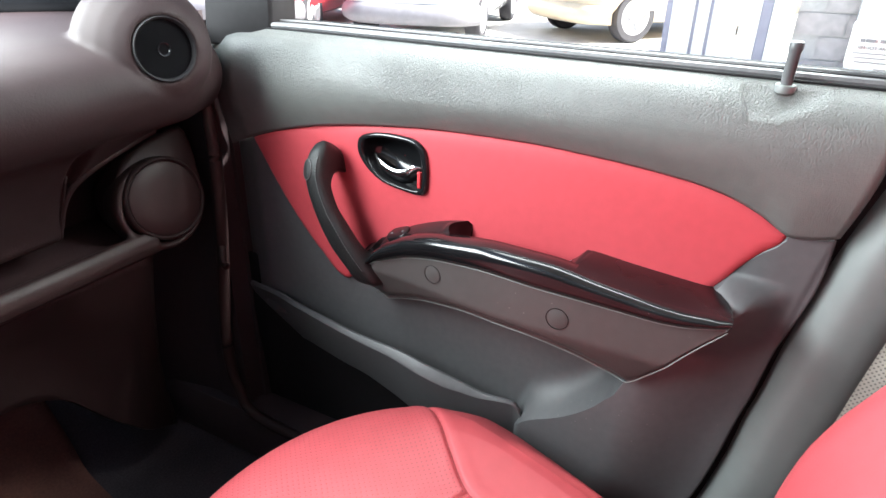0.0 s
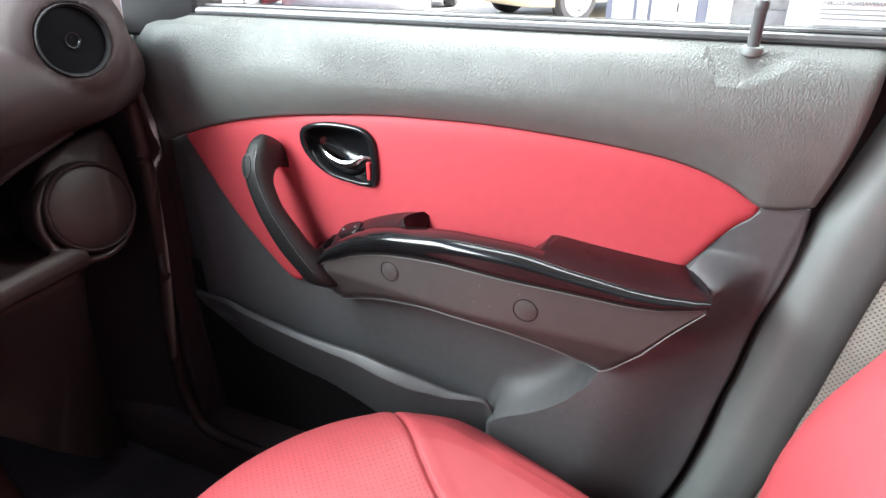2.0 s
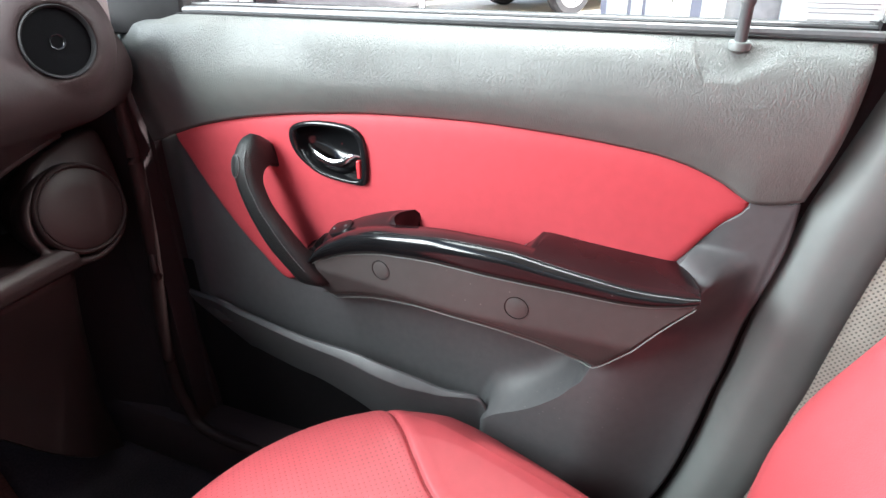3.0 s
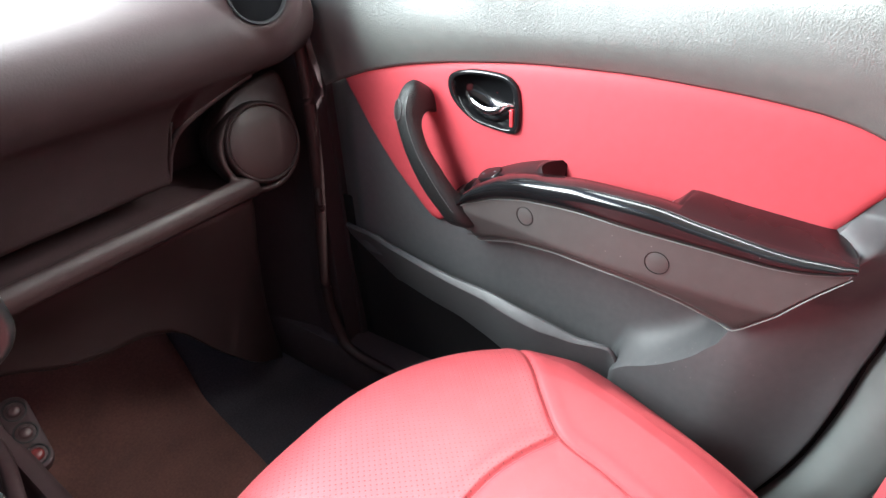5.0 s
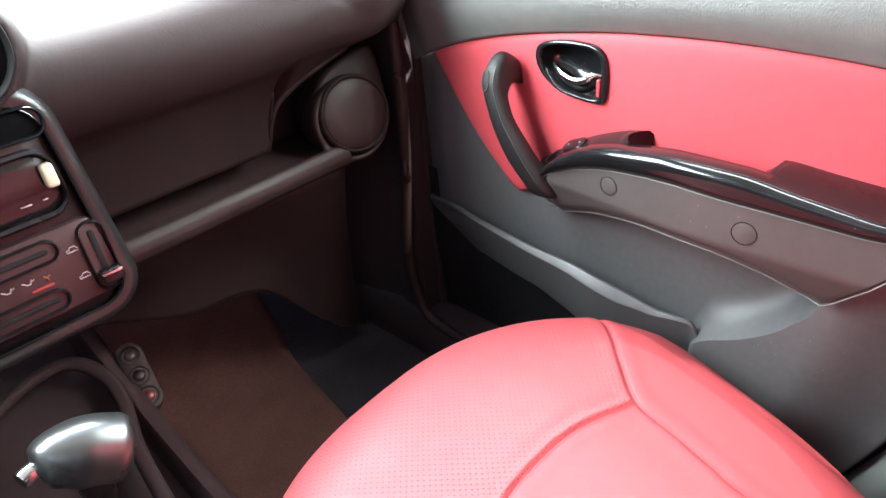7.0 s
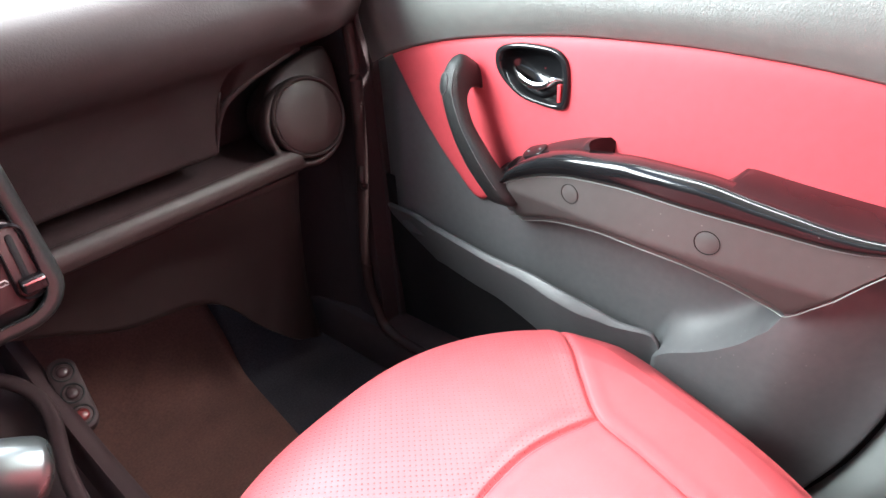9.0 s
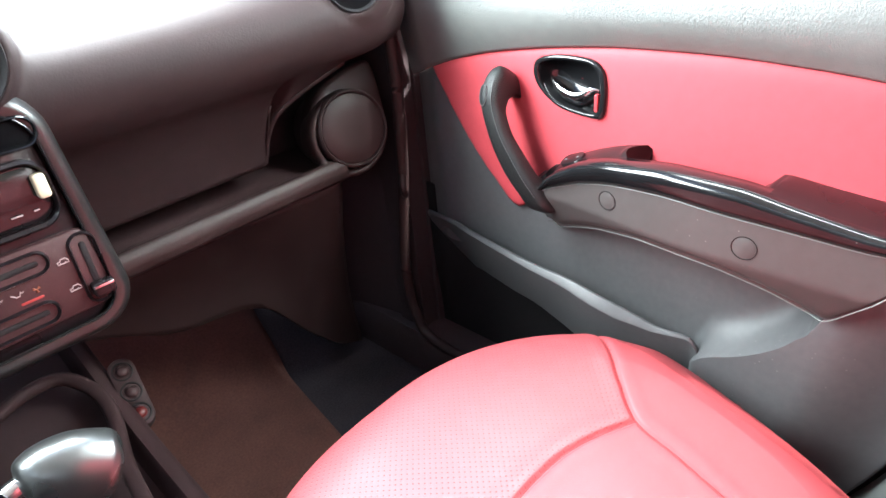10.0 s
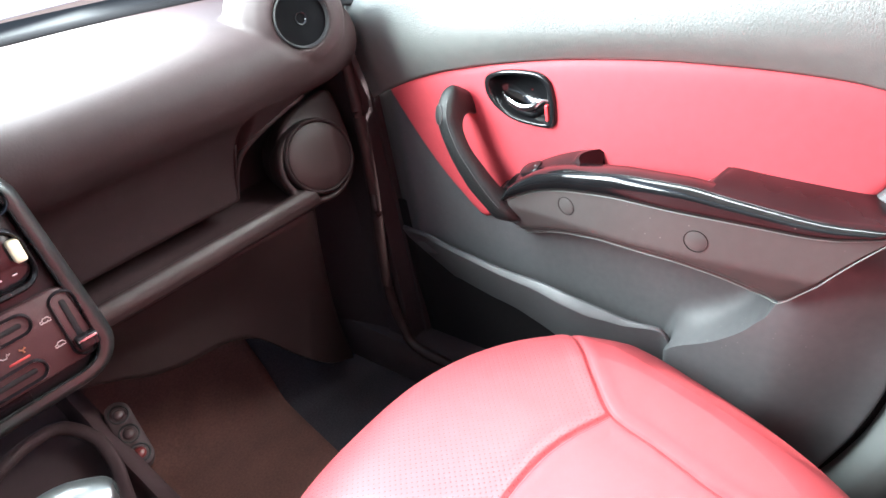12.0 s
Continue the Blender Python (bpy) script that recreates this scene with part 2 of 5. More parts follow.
def graph(*pairs):
    """A function through (argument, value) pairs with smooth slopes."""
    pairs = sorted(pairs)
    xs, ys = [p[0] for p in pairs], [p[1] for p in pairs]
    n = len(xs)
    sec = [(ys[i + 1] - ys[i]) / (xs[i + 1] - xs[i]) for i in range(n - 1)]
    tan = [sec[0]] + [0.0 if sec[i - 1] * sec[i] <= 0 else 2 * sec[i - 1] * sec[i] / (sec[i - 1] + sec[i]) for i in range(1, n - 1)] + [sec[-1]]

    def value(x):
        if x <= xs[0]:
            return ys[0]
        if x >= xs[-1]:
            return ys[-1]
        i = next(k for k in range(n - 1) if x <= xs[k + 1])
        h = xs[i + 1] - xs[i]
        t = (x - xs[i]) / h
        return ((1 + 2 * t) * (1 - t) ** 2 * ys[i] + t * (1 - t) ** 2 * h * tan[i] + t * t * (3 - 2 * t) * ys[i + 1] + t * t * (t - 1) * h * tan[i + 1])

    return value


def spline(points, n):
    """n+1 points on a smooth open curve through the given ones."""
    p = [Vector(q) for q in points]
    p = [2 * p[0] - p[1]] + p + [2 * p[-1] - p[-2]]
    out, m = [], len(p) - 3
    for k in range(n + 1):
        f = k / n * m
        i = min(int(f), m - 1)
        t = f - i
        a, b, c, d = p[i:i + 4]
        out.append(0.5 * ((2 * b) + (c - a) * t + (2 * a - 5 * b + 4 * c - d) * t * t + (3 * b - a - 3 * c + d) * t ** 3))
    return out


def loop_spline(points, n):
    """n points on a smooth closed curve through the given ones."""
    p = [Vector(q) for q in points]
    m = len(p)
    out = []
    for k in range(n):
        f = k / n * m
        i = int(f)
        t = f - i
        a, b, c, d = (p[(i + j - 1) % m] for j in range(4))
        out.append(0.5 * ((2 * b) + (c - a) * t + (2 * a - 5 * b + 4 * c - d) * t * t + (3 * b - a - 3 * c + d) * t ** 3))
    return out


def part(name, bm, mat, parent=None, label="", smooth=40, solid=0.0, bevel=0.0, blend=None):
    """Links a bmesh as one mesh object under its thing."""
    bmesh.ops.remove_doubles(bm, verts=bm.verts, dist=1e-6)
    bmesh.ops.recalc_face_normals(bm, faces=bm.faces)
    me = bpy.data.meshes.new(name)
    bm.to_mesh(me)
    bm.free()
    me.materials.append(mat)
    if smooth:
        me.shade_smooth()
        me.set_sharp_from_angle(angle=radians(smooth))
    ob = new(name, me)
    if parent is not None:
        ob.parent = parent
        if parent.type == "EMPTY":
            ob.matrix_parent_inverse = Matrix.Translation(-parent.location)
    if label:
        tagged(ob, label)
    if solid:
        mod = ob.modifiers.new("thickness", "SOLIDIFY")
        mod.thickness, mod.offset = solid, -1
    if blend:
        # melts joined shells into one skin with soft transitions
        mod = ob.modifiers.new("skin", "REMESH")
        mod.mode, mod.voxel_size, mod.use_smooth_shade = "VOXEL", blend[0], True
        mod = ob.modifiers.new("soft", "SMOOTH")
        mod.factor, mod.iterations = 0.5, blend[1]
    if bevel:
        mod = ob.modifiers.new("edges", "BEVEL")
        mod.width, mod.segments, mod.limit_method, mod.angle_limit = bevel, 2, "ANGLE", radians(35)
    return ob


def thing(name, at, label, category, group="", kind=""):
    ob = new(name)
    ob.location = at
    ob.empty_display_size = 0.05
    return tagged(ob, label, category, group, kind)


def grid(rows, wrap=False):
    """A surface through rows of points."""
    bm = bmesh.new()
    v = [[bm.verts.new(p) for p in r] for r in rows]
    for a, b in zip(v, v[1:]):
        n = len(a)
        for j in range(n if wrap else n - 1):
            bm.faces.new((a[j], a[(j + 1) % n], b[(j + 1) % n], b[j]))
    return bm


def loft(rings, caps=True):
    """A closed tube through rings of points."""
    bm = grid(rings, wrap=True)
    bm.verts.ensure_lookup_table()
    if caps:
        n, k = len(rings[0]), len(bm.verts)
        bm.faces.new([bm.verts[i] for i in range(n)])
        bm.faces.new([bm.verts[k - 1 - i] for i in range(n)])
    return bm


def sweep(path, radius, sides=12, flat=1.0, up=(0, 0, 1), power=1.0):
    """A tube along points; radius is a number or a function of 0..1; flat squeezes it along the second axis."""
    rings, n = [], len(path)
    for i, p in enumerate(path):
        d = (path[min(i + 1, n - 1)] - path[max(i - 1, 0)]).normalized()
        a = d.cross(Vector(up))
        a = a.normalized() if a.length > 1e-4 else d.orthogonal().normalized()
        b = a.cross(d).normalized()
        r = radius(i / (n - 1)) if callable(radius) else radius
        ring = []
        for k in range(sides):
            c, e = math.cos(2 * math.pi * k / sides), math.sin(2 * math.pi * k / sides)
            ring.append(p + a * r * math.copysign(abs(c) ** power, c) + b * r * flat * math.copysign(abs(e) ** power, e))
        rings.append(ring)
    return loft(rings)


def box(lo, hi):
    bm = bmesh.new()
    bmesh.ops.create_cube(bm, size=1)
    c, d = (Vector(lo) + Vector(hi)) / 2, Vector(hi) - Vector(lo)
    for v in bm.verts:
        v.co = Vector((v.co.x * d.x, v.co.y * d.y, v.co.z * d.z)) + c
    return bm


def merge(bm, other):
    """Adds another bmesh's geometry."""
    me = bpy.data.meshes.new("merged")
    other.to_mesh(me)
    other.free()
    bm.from_mesh(me)
    bpy.data.meshes.remove(me)
    return bm


def lathe(profile, m, sides=40):
    """Profile of (radius, height) turned round the local z axis, then placed by m."""
    rings = [[m @ Vector((r * math.cos(2 * math.pi * k / sides), r * math.sin(2 * math.pi * k / sides), h)) for k in range(sides)] for r, h in profile]
    return loft(rings)


def slab(outline, m, back, edge=0.0015):
    """A plate: outline of local (x, y), thickness along local -z from 0 to -back, with a small rounded edge."""
    pts = [Vector((p[0], p[1], 0)) for p in outline]
    c = sum(pts, Vector()) / len(pts)
    rings = []
    for inset, h in ((0, -back), (0, -edge), (edge * 0.35, -edge * 0.3), (edge, 0)):
        ring = []
        for p in pts:
            d = (c - p)
            ring.append(m @ (p + d.normalized() * inset + Vector((0, 0, h))))
        rings.append(ring)
    return loft(rings)


def rounded(w, h, r, n=6, cx=0.0, cy=0.0):
    """Rounded rectangle outline."""
    out = []
    for k, (sx, sy) in enumerate(((1, 1), (-1, 1), (-1, -1), (1, -1))):
        for i in range(n + 1):
            a = math.pi / 2 * (k + i / n)
            out.append((cx + sx * (w / 2 - r) + r * math.cos(a), cy + sy * (h / 2 - r) + r * math.sin(a)))
    return out


def facing(origin, normal, up=(0, 0, 1)):
    """A frame whose z is the normal and whose y is as upright as can be."""
    z = Vector(normal).normalized()
    x = Vector(up).cross(z).normalized()
    y = z.cross(x)
    return Matrix.Translation(origin) @ Matrix((x, y, z)).transposed().to_4x4()


def ring_plate(outer, inner, m, depth, rim=0.002):
    """A frame between two outlines with as many points, proud by rim and going back by depth."""
    def lay(o, h):
        return [m @ Vector((p[0], p[1], h)) for p in o]
    mid = [((a[0] + b[0]) / 2, (a[1] + b[1]) / 2) for a, b in zip(outer, inner)]
    rings = [lay(outer, -depth), lay(outer, 0), lay(mid, rim), lay(inner, 0), lay(inner, -depth)]
    bm = grid(rings + [rings[0]], wrap=True)
    return bm


# ---- car shell (setting) ----
def setting(name, bm, mat, label, **kw):
    return tagged(part(name, bm, mat, **kw), label, "car interior", kind="structure")


rear_edge = graph((0.24, 0.122), (0.30, 0.092), (0.386, 0.055), (0.452, 0.031), (0.51, 0.0155), (0.562, 0.006), (0.623, -0.004), (0.654, -0.0105), (0.706, -0.018), (0.78, -0.030), (0.847, -0.042), (0.934, -0.0605), (1.012, -0.071), (1.05, -0.076))
pillar_edge = graph((0.24, 0.112), (0.30, 0.081), (0.381, 0.043), (0.448, 0.0185), (0.51, 0.004), (0.557, -0.005), (0.619, -0.013), (0.649, -0.0195), (0.703, -0.0275), (0.778, -0.040), (0.845, -0.0535), (0.93, -0.078), (0.985, -0.094), (1.05, -0.109))

# floor, toe board and sills
rows = []
for y, z in ((-1.6, 0.20), (0.3, 0.20), (1.02, 0.20), (1.06, 0.205), (1.12, 0.24), (1.35, 0.40), (1.5, 0.52)):
    rows.append([(x, y, z) for x in np.linspace(-1.36, 0.06, 12)])
setting("floor", grid(rows), CARPET, "black carpeted car floor and toe board", solid=0.03)
setting("wall_front", box((-1.36, 1.46, 0.2), (0.08, 1.50, 1.04)), DARK_PLASTIC, "dark firewall behind the dashboard", smooth=0)
setting("wall_rear", box((-1.36, -1.66, 0.2), (0.08, -1.62, 1.42)), DARK_PLASTIC, "plain dark rear end of the cabin", smooth=0)
setting("ceiling", box((-1.36, -1.66, 1.42), (0.08, 0.52, 1.45)), HEADLINER, "pale headliner", smooth=0)
# unseen driver side, built higher than a window sill to cut light
setting("wall_driver_lower", box((-1.40, -1.66, 0.2), (-1.36, 1.5, 1.24)), GREY_PLASTIC, "plain unseen driver side, raised to block window light", smooth=0)
setting("wall_driver_post", box((-1.40, -0.45, 1.0), (-1.36, -0.25, 1.45)), GREY_PLASTIC, "plain pillar between driver side windows", smooth=0)
setting("wall_driver_rail", box((-1.40, -1.66, 1.38), (-1.36, 0.55, 1.45)), GREY_PLASTIC, "roof rail above the driver windows", smooth=0)
setting("wall_passenger_rear", box((0.05, -1.66, 0.2), (0.08, -0.16, 1.02)), GREY_PLASTIC, "grey body side behind the front door", smooth=0)
setting("wall_passenger_foot", box((0.046, -0.20, 0.2), (0.060, 0.12, 0.52)), GREY_PLASTIC, "grey body side at the foot of the pillar", smooth=0)
# rail reaches slightly further out to keep sun off the speaker
setting("wall_passenger_rail", box((0.04, -1.66, 1.38), (0.084, 0.52, 1.45)), GREY_PLASTIC, "unseen roof rail above the passenger windows, widened to block sun", smooth=0)
setting("sill", loft([[(x, y, z) for x, z in ((0.09, 0.20), (-0.03, 0.20), (-0.035, 0.27), (-0.02, 0.295), (0.02, 0.30), (0.09, 0.29))] for y in np.linspace(-1.6, 1.45, 20)]), DARK_PLASTIC, "dark plastic door sill trim")
# roof pillars beside the windscreen
for sx, nm in ((0.045, "pillar_front_passenger"), (-1.375, "pillar_front_driver")):
    setting(nm, sweep(spline([(sx, 1.22, 1.0), (sx - 0.01, 0.98, 1.17), (sx - 0.02, 0.75, 1.32), (sx - 0.03, 0.50, 1.43)], 14), 0.052, 14), HEADLINER, "pale windscreen pillar trim")
setting("windscreen_border", grid([[(x, y + 0.10 - 0.62 * (x + 0.66) ** 2, z) for x in np.linspace(-1.34, 0.02, 24)] for y, z in ((1.10, 1.031), (1.13, 1.036), (1.30, 1.044))]), VENT_BLACK, "black lower windscreen border", solid=0.01)

# kick panel between door opening and footwell
rows = []
for y in np.linspace(0.828, 1.45, 18):
    rows.append([(0.005 - 0.05 * ramp01(0.85, 1.2, y), y, z) for z in np.linspace(0.22, 0.99, 14)])
setting("kick_panel", grid(rows), DARK_PLASTIC, "dark plastic kick panel beside the footwell", solid=0.01)

setting("door_jamb", box((-0.004, 0.828, 0.20), (0.08, 0.90, 0.985)), DARK_PLASTIC, "dark body post in front of the door", smooth=0)
setting("body_side_front", box((0.03, 0.90, 0.18), (0.08, 1.5, 1.02)), DARK_PLASTIC, "dark body side in front of the door", smooth=0)
setting("door_jamb_step", box((0.034, 0.820, 0.22), (0.08, 0.828, 1.0)), DARK_PLASTIC, "dark step of the body post", smooth=0)

# door aperture seal: an upright rubber bead running down and along the sill
bead = spline([(-0.014, 0.815, 0.985), (-0.018, 0.810, 0.897), (-0.02, 0.806, 0.810), (-0.02, 0.814, 0.700), (-0.02, 0.822, 0.632), (-0.022, 0.838, 0.507), (-0.023, 0.842, 0.43), (-0.024, 0.826, 0.352), (-0.026, 0.765, 0.300), (-0.028, 0.45, 0.300), (-0.028, 0.15, 0.300)], 90)
setting("door_opening_seal", sweep(bead, lambda q: 0.011, 12), DASH_LOW, "brown-black rubber seal round the door opening")
clip = thing("seal_clip", (-0.02, 0.82, 0.63), "small hooked plastic clip at the end of the seal trim", "clip")
part("clip_body", sweep(spline([(-0.026, 0.812, 0.66), (-0.034, 0.806, 0.64), (-0.032, 0.806, 0.625), (-0.024, 0.812, 0.622)], 10), 0.006, 10), DASH_LOW, clip)

# centre pillar beside the rear edge of the door
profile = ((0.05, 0.004), (0.012, 0.003), (0.002, -0.002), (-0.006, -0.009), (-0.0125, -0.0165), (-0.0165, -0.0235), (-0.0182, -0.031), (-0.0180, -0.041), (-0.0168, -0.055), (-0.014, -0.068), (-0.006, -0.080), (0.008, -0.086), (0.03, -0.088), (0.06, -0.088))
rings = []
for z in np.linspace(0.24, 1.40, 50):
    e = pillar_edge(z) - 0.25 * max(0, z - 1.05)
    rings.append([(px + 0.01, e + py, z) for px, py in profile])
setting("pillar_centre", loft(rings), PILLAR_PLASTIC, "pale grey plastic centre pillar trim", smooth=60)
rings = []
for z in np.linspace(0.24, 1.03, 40):
    e, p = rear_edge(z), pillar_edge(z)
    rings.append([(0.016, e + 0.002, z), (0.024, lerp(e, p, 0.5), z), (0.020, p - 0.002, z), (0.062, p - 0.004, z), (0.062, e + 0.004, z)])
setting("door_gap_seal", loft(rings), RUBBER, "black rubber seal in the gap behind the door")
# woven trim on the rear side panel
rows = []
for z in np.linspace(0.45, 1.0, 30):
    e = pillar_edge(z) - 0.075
    rows.append([(0.010 + 0.01 * q, e - 0.55 * q, z) for q in np.linspace(0, 1, 12)])
setting("rear_side_trim", grid(rows), CLOTH, "beige woven trim panel behind the pillar", solid=0.01)


# ---- passenger door ----
door = thing("door_1", (0.03, 0.35, 0.30), "closed front car door with grey trim and red insert", "car door", kind="structure")

red_top = graph((-0.05, 0.868), (-0.003, 0.861), (0.003, 0.863), (0.027, 0.878), (0.067, 0.894), (0.106, 0.902), (0.2, 0.911), (0.3, 0.915), (0.4, 0.913), (0.5, 0.905), (0.6, 0.891), (0.68, 0.873), (0.74, 0.853), (0.82, 0.822))
red_low = graph((0.0, 0.858), (0.004, 0.850), (0.019, 0.836), (0.037, 0.813), (0.056, 0.784), (0.075, 0.765), (0.2, 0.735), (0.4, 0.705), (0.5, 0.690), (0.55, 0.668), (0.578, 0.651), (0.625, 0.689), (0.685, 0.761), (0.74, 0.850))


def front_curve(y):
    """The trim turns outwards towards the hinges."""
    return 0.034 * ramp01(0.738, 0.83, y)


def upper_section(y):
    """Section of the upper trim from the insert up and over the shoulder: (x, z) points."""
    z0 = red_top(y)
    pts = []
    for q in np.linspace(0, 1, 18):
        z = lerp(z0, 0.956, q)
        pts.append((-0.002 - 0.022 * math.sin(math.pi / 2 * q), z))
    for a in np.linspace(5, 58, 44):
        pts.append((-0.002 - 0.0222 * math.cos(radians(a)), 0.957 + 0.047 * math.sin(radians(a))))
    pts += [(-0.0095, 1.0033), (-0.0045, 1.0062), (0.0005, 1.0092), (0.0045, 1.0118), (0.008, 1.0142), (0.012, 1.0160), (0.022, 1.0172), (0.034, 1.012)]
    out = []
    for x, z in pts:
        # scoop round the lock pin
        if -0.03 < y < 0.10:
            low = min(1.0, max(0.0, (1.0095 - z) / 0.036))
            left, right = 0.078 - 0.020 * low, -0.006 + 0.052 * low
            w = ramp01(left + 0.001, left - 0.003, y) * ramp01(right - 0.010, right + 0.012, y) * ramp01(1.0095, 1.0075, z)
            x = lerp(x, max(x, 0.0015 - 0.0275 * low), w)
        out.append((x + front_curve(y), z - 0.005 * ramp01(0.66, 0.82, y) * ramp01(0.93, 1.0, z)))
    return out


ys = [*np.linspace(-0.058, -0.028, 10), *np.linspace(-0.026, 0.1, 150), *np.linspace(0.103, 0.816, 230)]
rows = []
for y in ys:
    rows.append([(x + 0.006 * ramp01(-0.051, -0.060, y), y + (rear_edge(z) + 0.058) * ramp01(-0.025, -0.058, y), z) for x, z in upper_section(y)])
part("upper_trim", grid(rows), GREY_VINYL, door, "grey grained vinyl upper trim, shiny on the shoulder", solid=0.004, smooth=50)

rows = []
for y in np.linspace(0.0005, 0.7395, 170):
    a, b = red_low(y), red_top(y)
    row = []
    for q in np.linspace(0, 1, 44):
        q = q * q * (3 - 2 * q) * 0.5 + q * 0.5
        z = lerp(a, b, q)
        d = min(z - a, b - z, (y - 0.0) * 0.8, (0.74 - y) * 0.8)
        row.append((0.004 - 0.005 * (1 - math.exp(-max(0, d) / 0.007)) + 0.0008 * noise.noise((y * 9, z * 9, 2)), y, z))
    rows.append(row)
insert_bm = grid(rows)
BEZ = [(0.532, 0.888), (0.505, 0.8955), (0.472, 0.8965), (0.446, 0.8935), (0.432, 0.882), (0.4275, 0.862), (0.4275, 0.838), (0.430, 0.824), (0.440, 0.8185), (0.468, 0.8205), (0.498, 0.8265), (0.522, 0.841), (0.536, 0.858), (0.5395, 0.875)]


def in_bowl(y, z):
    """Whether a place on the insert lies under the release lever's surround."""
    inside, k = False, len(BEZ)
    y, z = 0.484 + (y - 0.484) / 0.945, 0.858 + (z - 0.858) / 0.945
    for i in range(k):
        (y0, z0), (y1, z1) = BEZ[i], BEZ[(i + 1) % k]
        if (z0 > z) != (z1 > z) and y < (y1 - y0) * (z - z0) / (z1 - z0) + y0:
            inside = not inside
    return inside


gone = [f for f in insert_bm.faces if in_bowl(f.calc_center_median().y, f.calc_center_median().z)]
bmesh.ops.delete(insert_bm, geom=gone, context="FACES")
part("insert", insert_bm, RED_DOOR, door, "red leatherette insert", solid=0.003)
# sewn edge of the insert
edge = [(0.0, 0.002 + 0.736 * k / 60, red_top(0.002 + 0.736 * k / 60)) for k in range(61)]
part("insert_seam", sweep([Vector(p) for p in edge], 0.0009, 6), RUBBER, door, "dark seam along the insert")


ledge = graph((0.126, 0.662), (0.133, 0.640), (0.140, 0.622), (0.150, 0.610), (0.165, 0.591), (0.199, 0.562), (0.215, 0.552), (0.256, 0.528), (0.272, 0.505), (0.30, 0.44))
low_z = graph((0.24, 0.36), (0.42, 0.43), (0.50, 0.462), (0.57, 0.478), (0.67, 0.478), (0.72, 0.470), (0.80, 0.450))


def ledge_z(y):
    return ledge(y) if y > 0.126 else 0.662 - (y - 0.126) * 1.14


def lower_x(y, z):
    """Depth of the lower trim."""
    d = y - rear_edge(z)
    shoulder = -0.036 * ramp01(0.0, 0.13, d) * ramp01(0.285, 0.262, y) * ramp01(0.80, 0.62, z)
    ridge = -0.046 * ramp01(0.006, 0.070, d) * ramp01(0.806, 0.780, z) * ramp01(0.690, 0.772, z) * ramp01(0.2, 0.1, y)
    s = (z - ledge_z(y)) * 0.80
    inside = (1 - (1 - min(1.0, max(0.0, s / 0.050))) ** 3.2) * ramp01(0.0, 0.09, y)
    return lerp(0.002 + shoulder + ridge, 0.012, inside) + front_curve(y)


rows = []
for s in np.linspace(0, 1, 300):
    yc = -0.044 + s * 0.860
    if yc < 0.0:
        top = red_top(yc) - 0.002
    elif yc < 0.74:
        top = red_low(yc) + 0.004
    else:
        top = red_top(yc)
    foot = lerp(0.26, 0.535, ramp01(0.34, 0.44, yc))
    step = yc
    for _ in range(6):
        edge = rear_edge(ledge_z(step)) + 0.001
        step = edge + s * (0.816 - edge)
    l0 = min(top - 0.02, max(foot + 0.002, ledge_z(step)))
    l1 = min(top - 0.01, l0 + 0.0635)
    row = []
    for z in [*np.linspace(foot, l0, 90), *np.linspace(l0, l1, 40)[1:], *np.linspace(l1, top, 80)[1:]]:
        q = (z - foot) / (top - foot)
        e = rear_edge(z) + 0.001
        y = e + s * (0.816 - e)
        y = lerp(y, yc, ramp01(0.75, 1.0, q))
        x = lower_x(y, z) + 0.0015 * ramp01(0.004, 0.0, y - e)
        if yc > 0.0:
            x = max(x, lerp(x, 0.006, ramp01(0.006, 0.001, top - z)))
        row.append((x, y, z))
    rows.append(row)
part("lower_trim", grid(rows), GREY_PLASTIC, door, "dark grey moulded plastic lower trim", solid=0.004, smooth=42)
# black sheet added for the shade below the pocket; no lining known
shade_rows = [[(0.040 + 0.012 * ramp01(0.5, 0.3, z), y, z) for z in np.linspace(0.27, 0.62, 12)] for y in np.linspace(0.30, 0.82, 20)]
part("lower_shade_sheet", grid(shade_rows), RUBBER, door, "black sheet standing for the shade below the door pocket", solid=0.004)

# map pocket
rim_z = graph((0.256, 0.512), (0.260, 0.520), (0.268, 0.538), (0.276, 0.5465), (0.290, 0.5485), (0.315, 0.549), (0.351, 0.5575), (0.405, 0.5705), (0.462, 0.5805), (0.52, 0.583), (0.59, 0.5885), (0.69, 0.587), (0.815, 0.565))
rim_x = graph((0.256, -0.030), (0.275, -0.034), (0.30, -0.039), (0.36, -0.045), (0.42, -0.050), (0.55, -0.048), (0.66, -0.030), (0.72, -0.012), (0.815, 0.020))
facet = graph((0.256, 0.001), (0.30, 0.003), (0.345, 0.009), (0.38, 0.0135), (0.42, 0.013), (0.48, 0.009), (0.55, 0.006), (0.64, 0.004), (0.815, 0.003))
rows = []
for y in [*np.linspace(0.256, 0.30, 24), *np.linspace(0.304, 0.815, 90)]:
    x, z, b = rim_x(y), rim_z(y), low_z(y)
    bev = facet(y)
    row = [(x + 0.030, y, z - 0.05), (x + 0.0165, y, z - 0.003), (x + 0.014, y, z), (x + 0.010, y, z + 0.0005), (x + 0.010 - 0.75 * bev, y, z - 0.78 * bev), (x + 0.0092 - 0.75 * bev, y, z - 0.0016 - 0.86 * bev)]
    z2 = row[-1][2]
    for q in np.linspace(0.06, 1, 14):
        row.append((row[5][0] + 0.046 * q, y, lerp(z2, b, q)))
    row.append((row[-1][0] + 0.012, y, b - 0.004))
    rows.append(row)
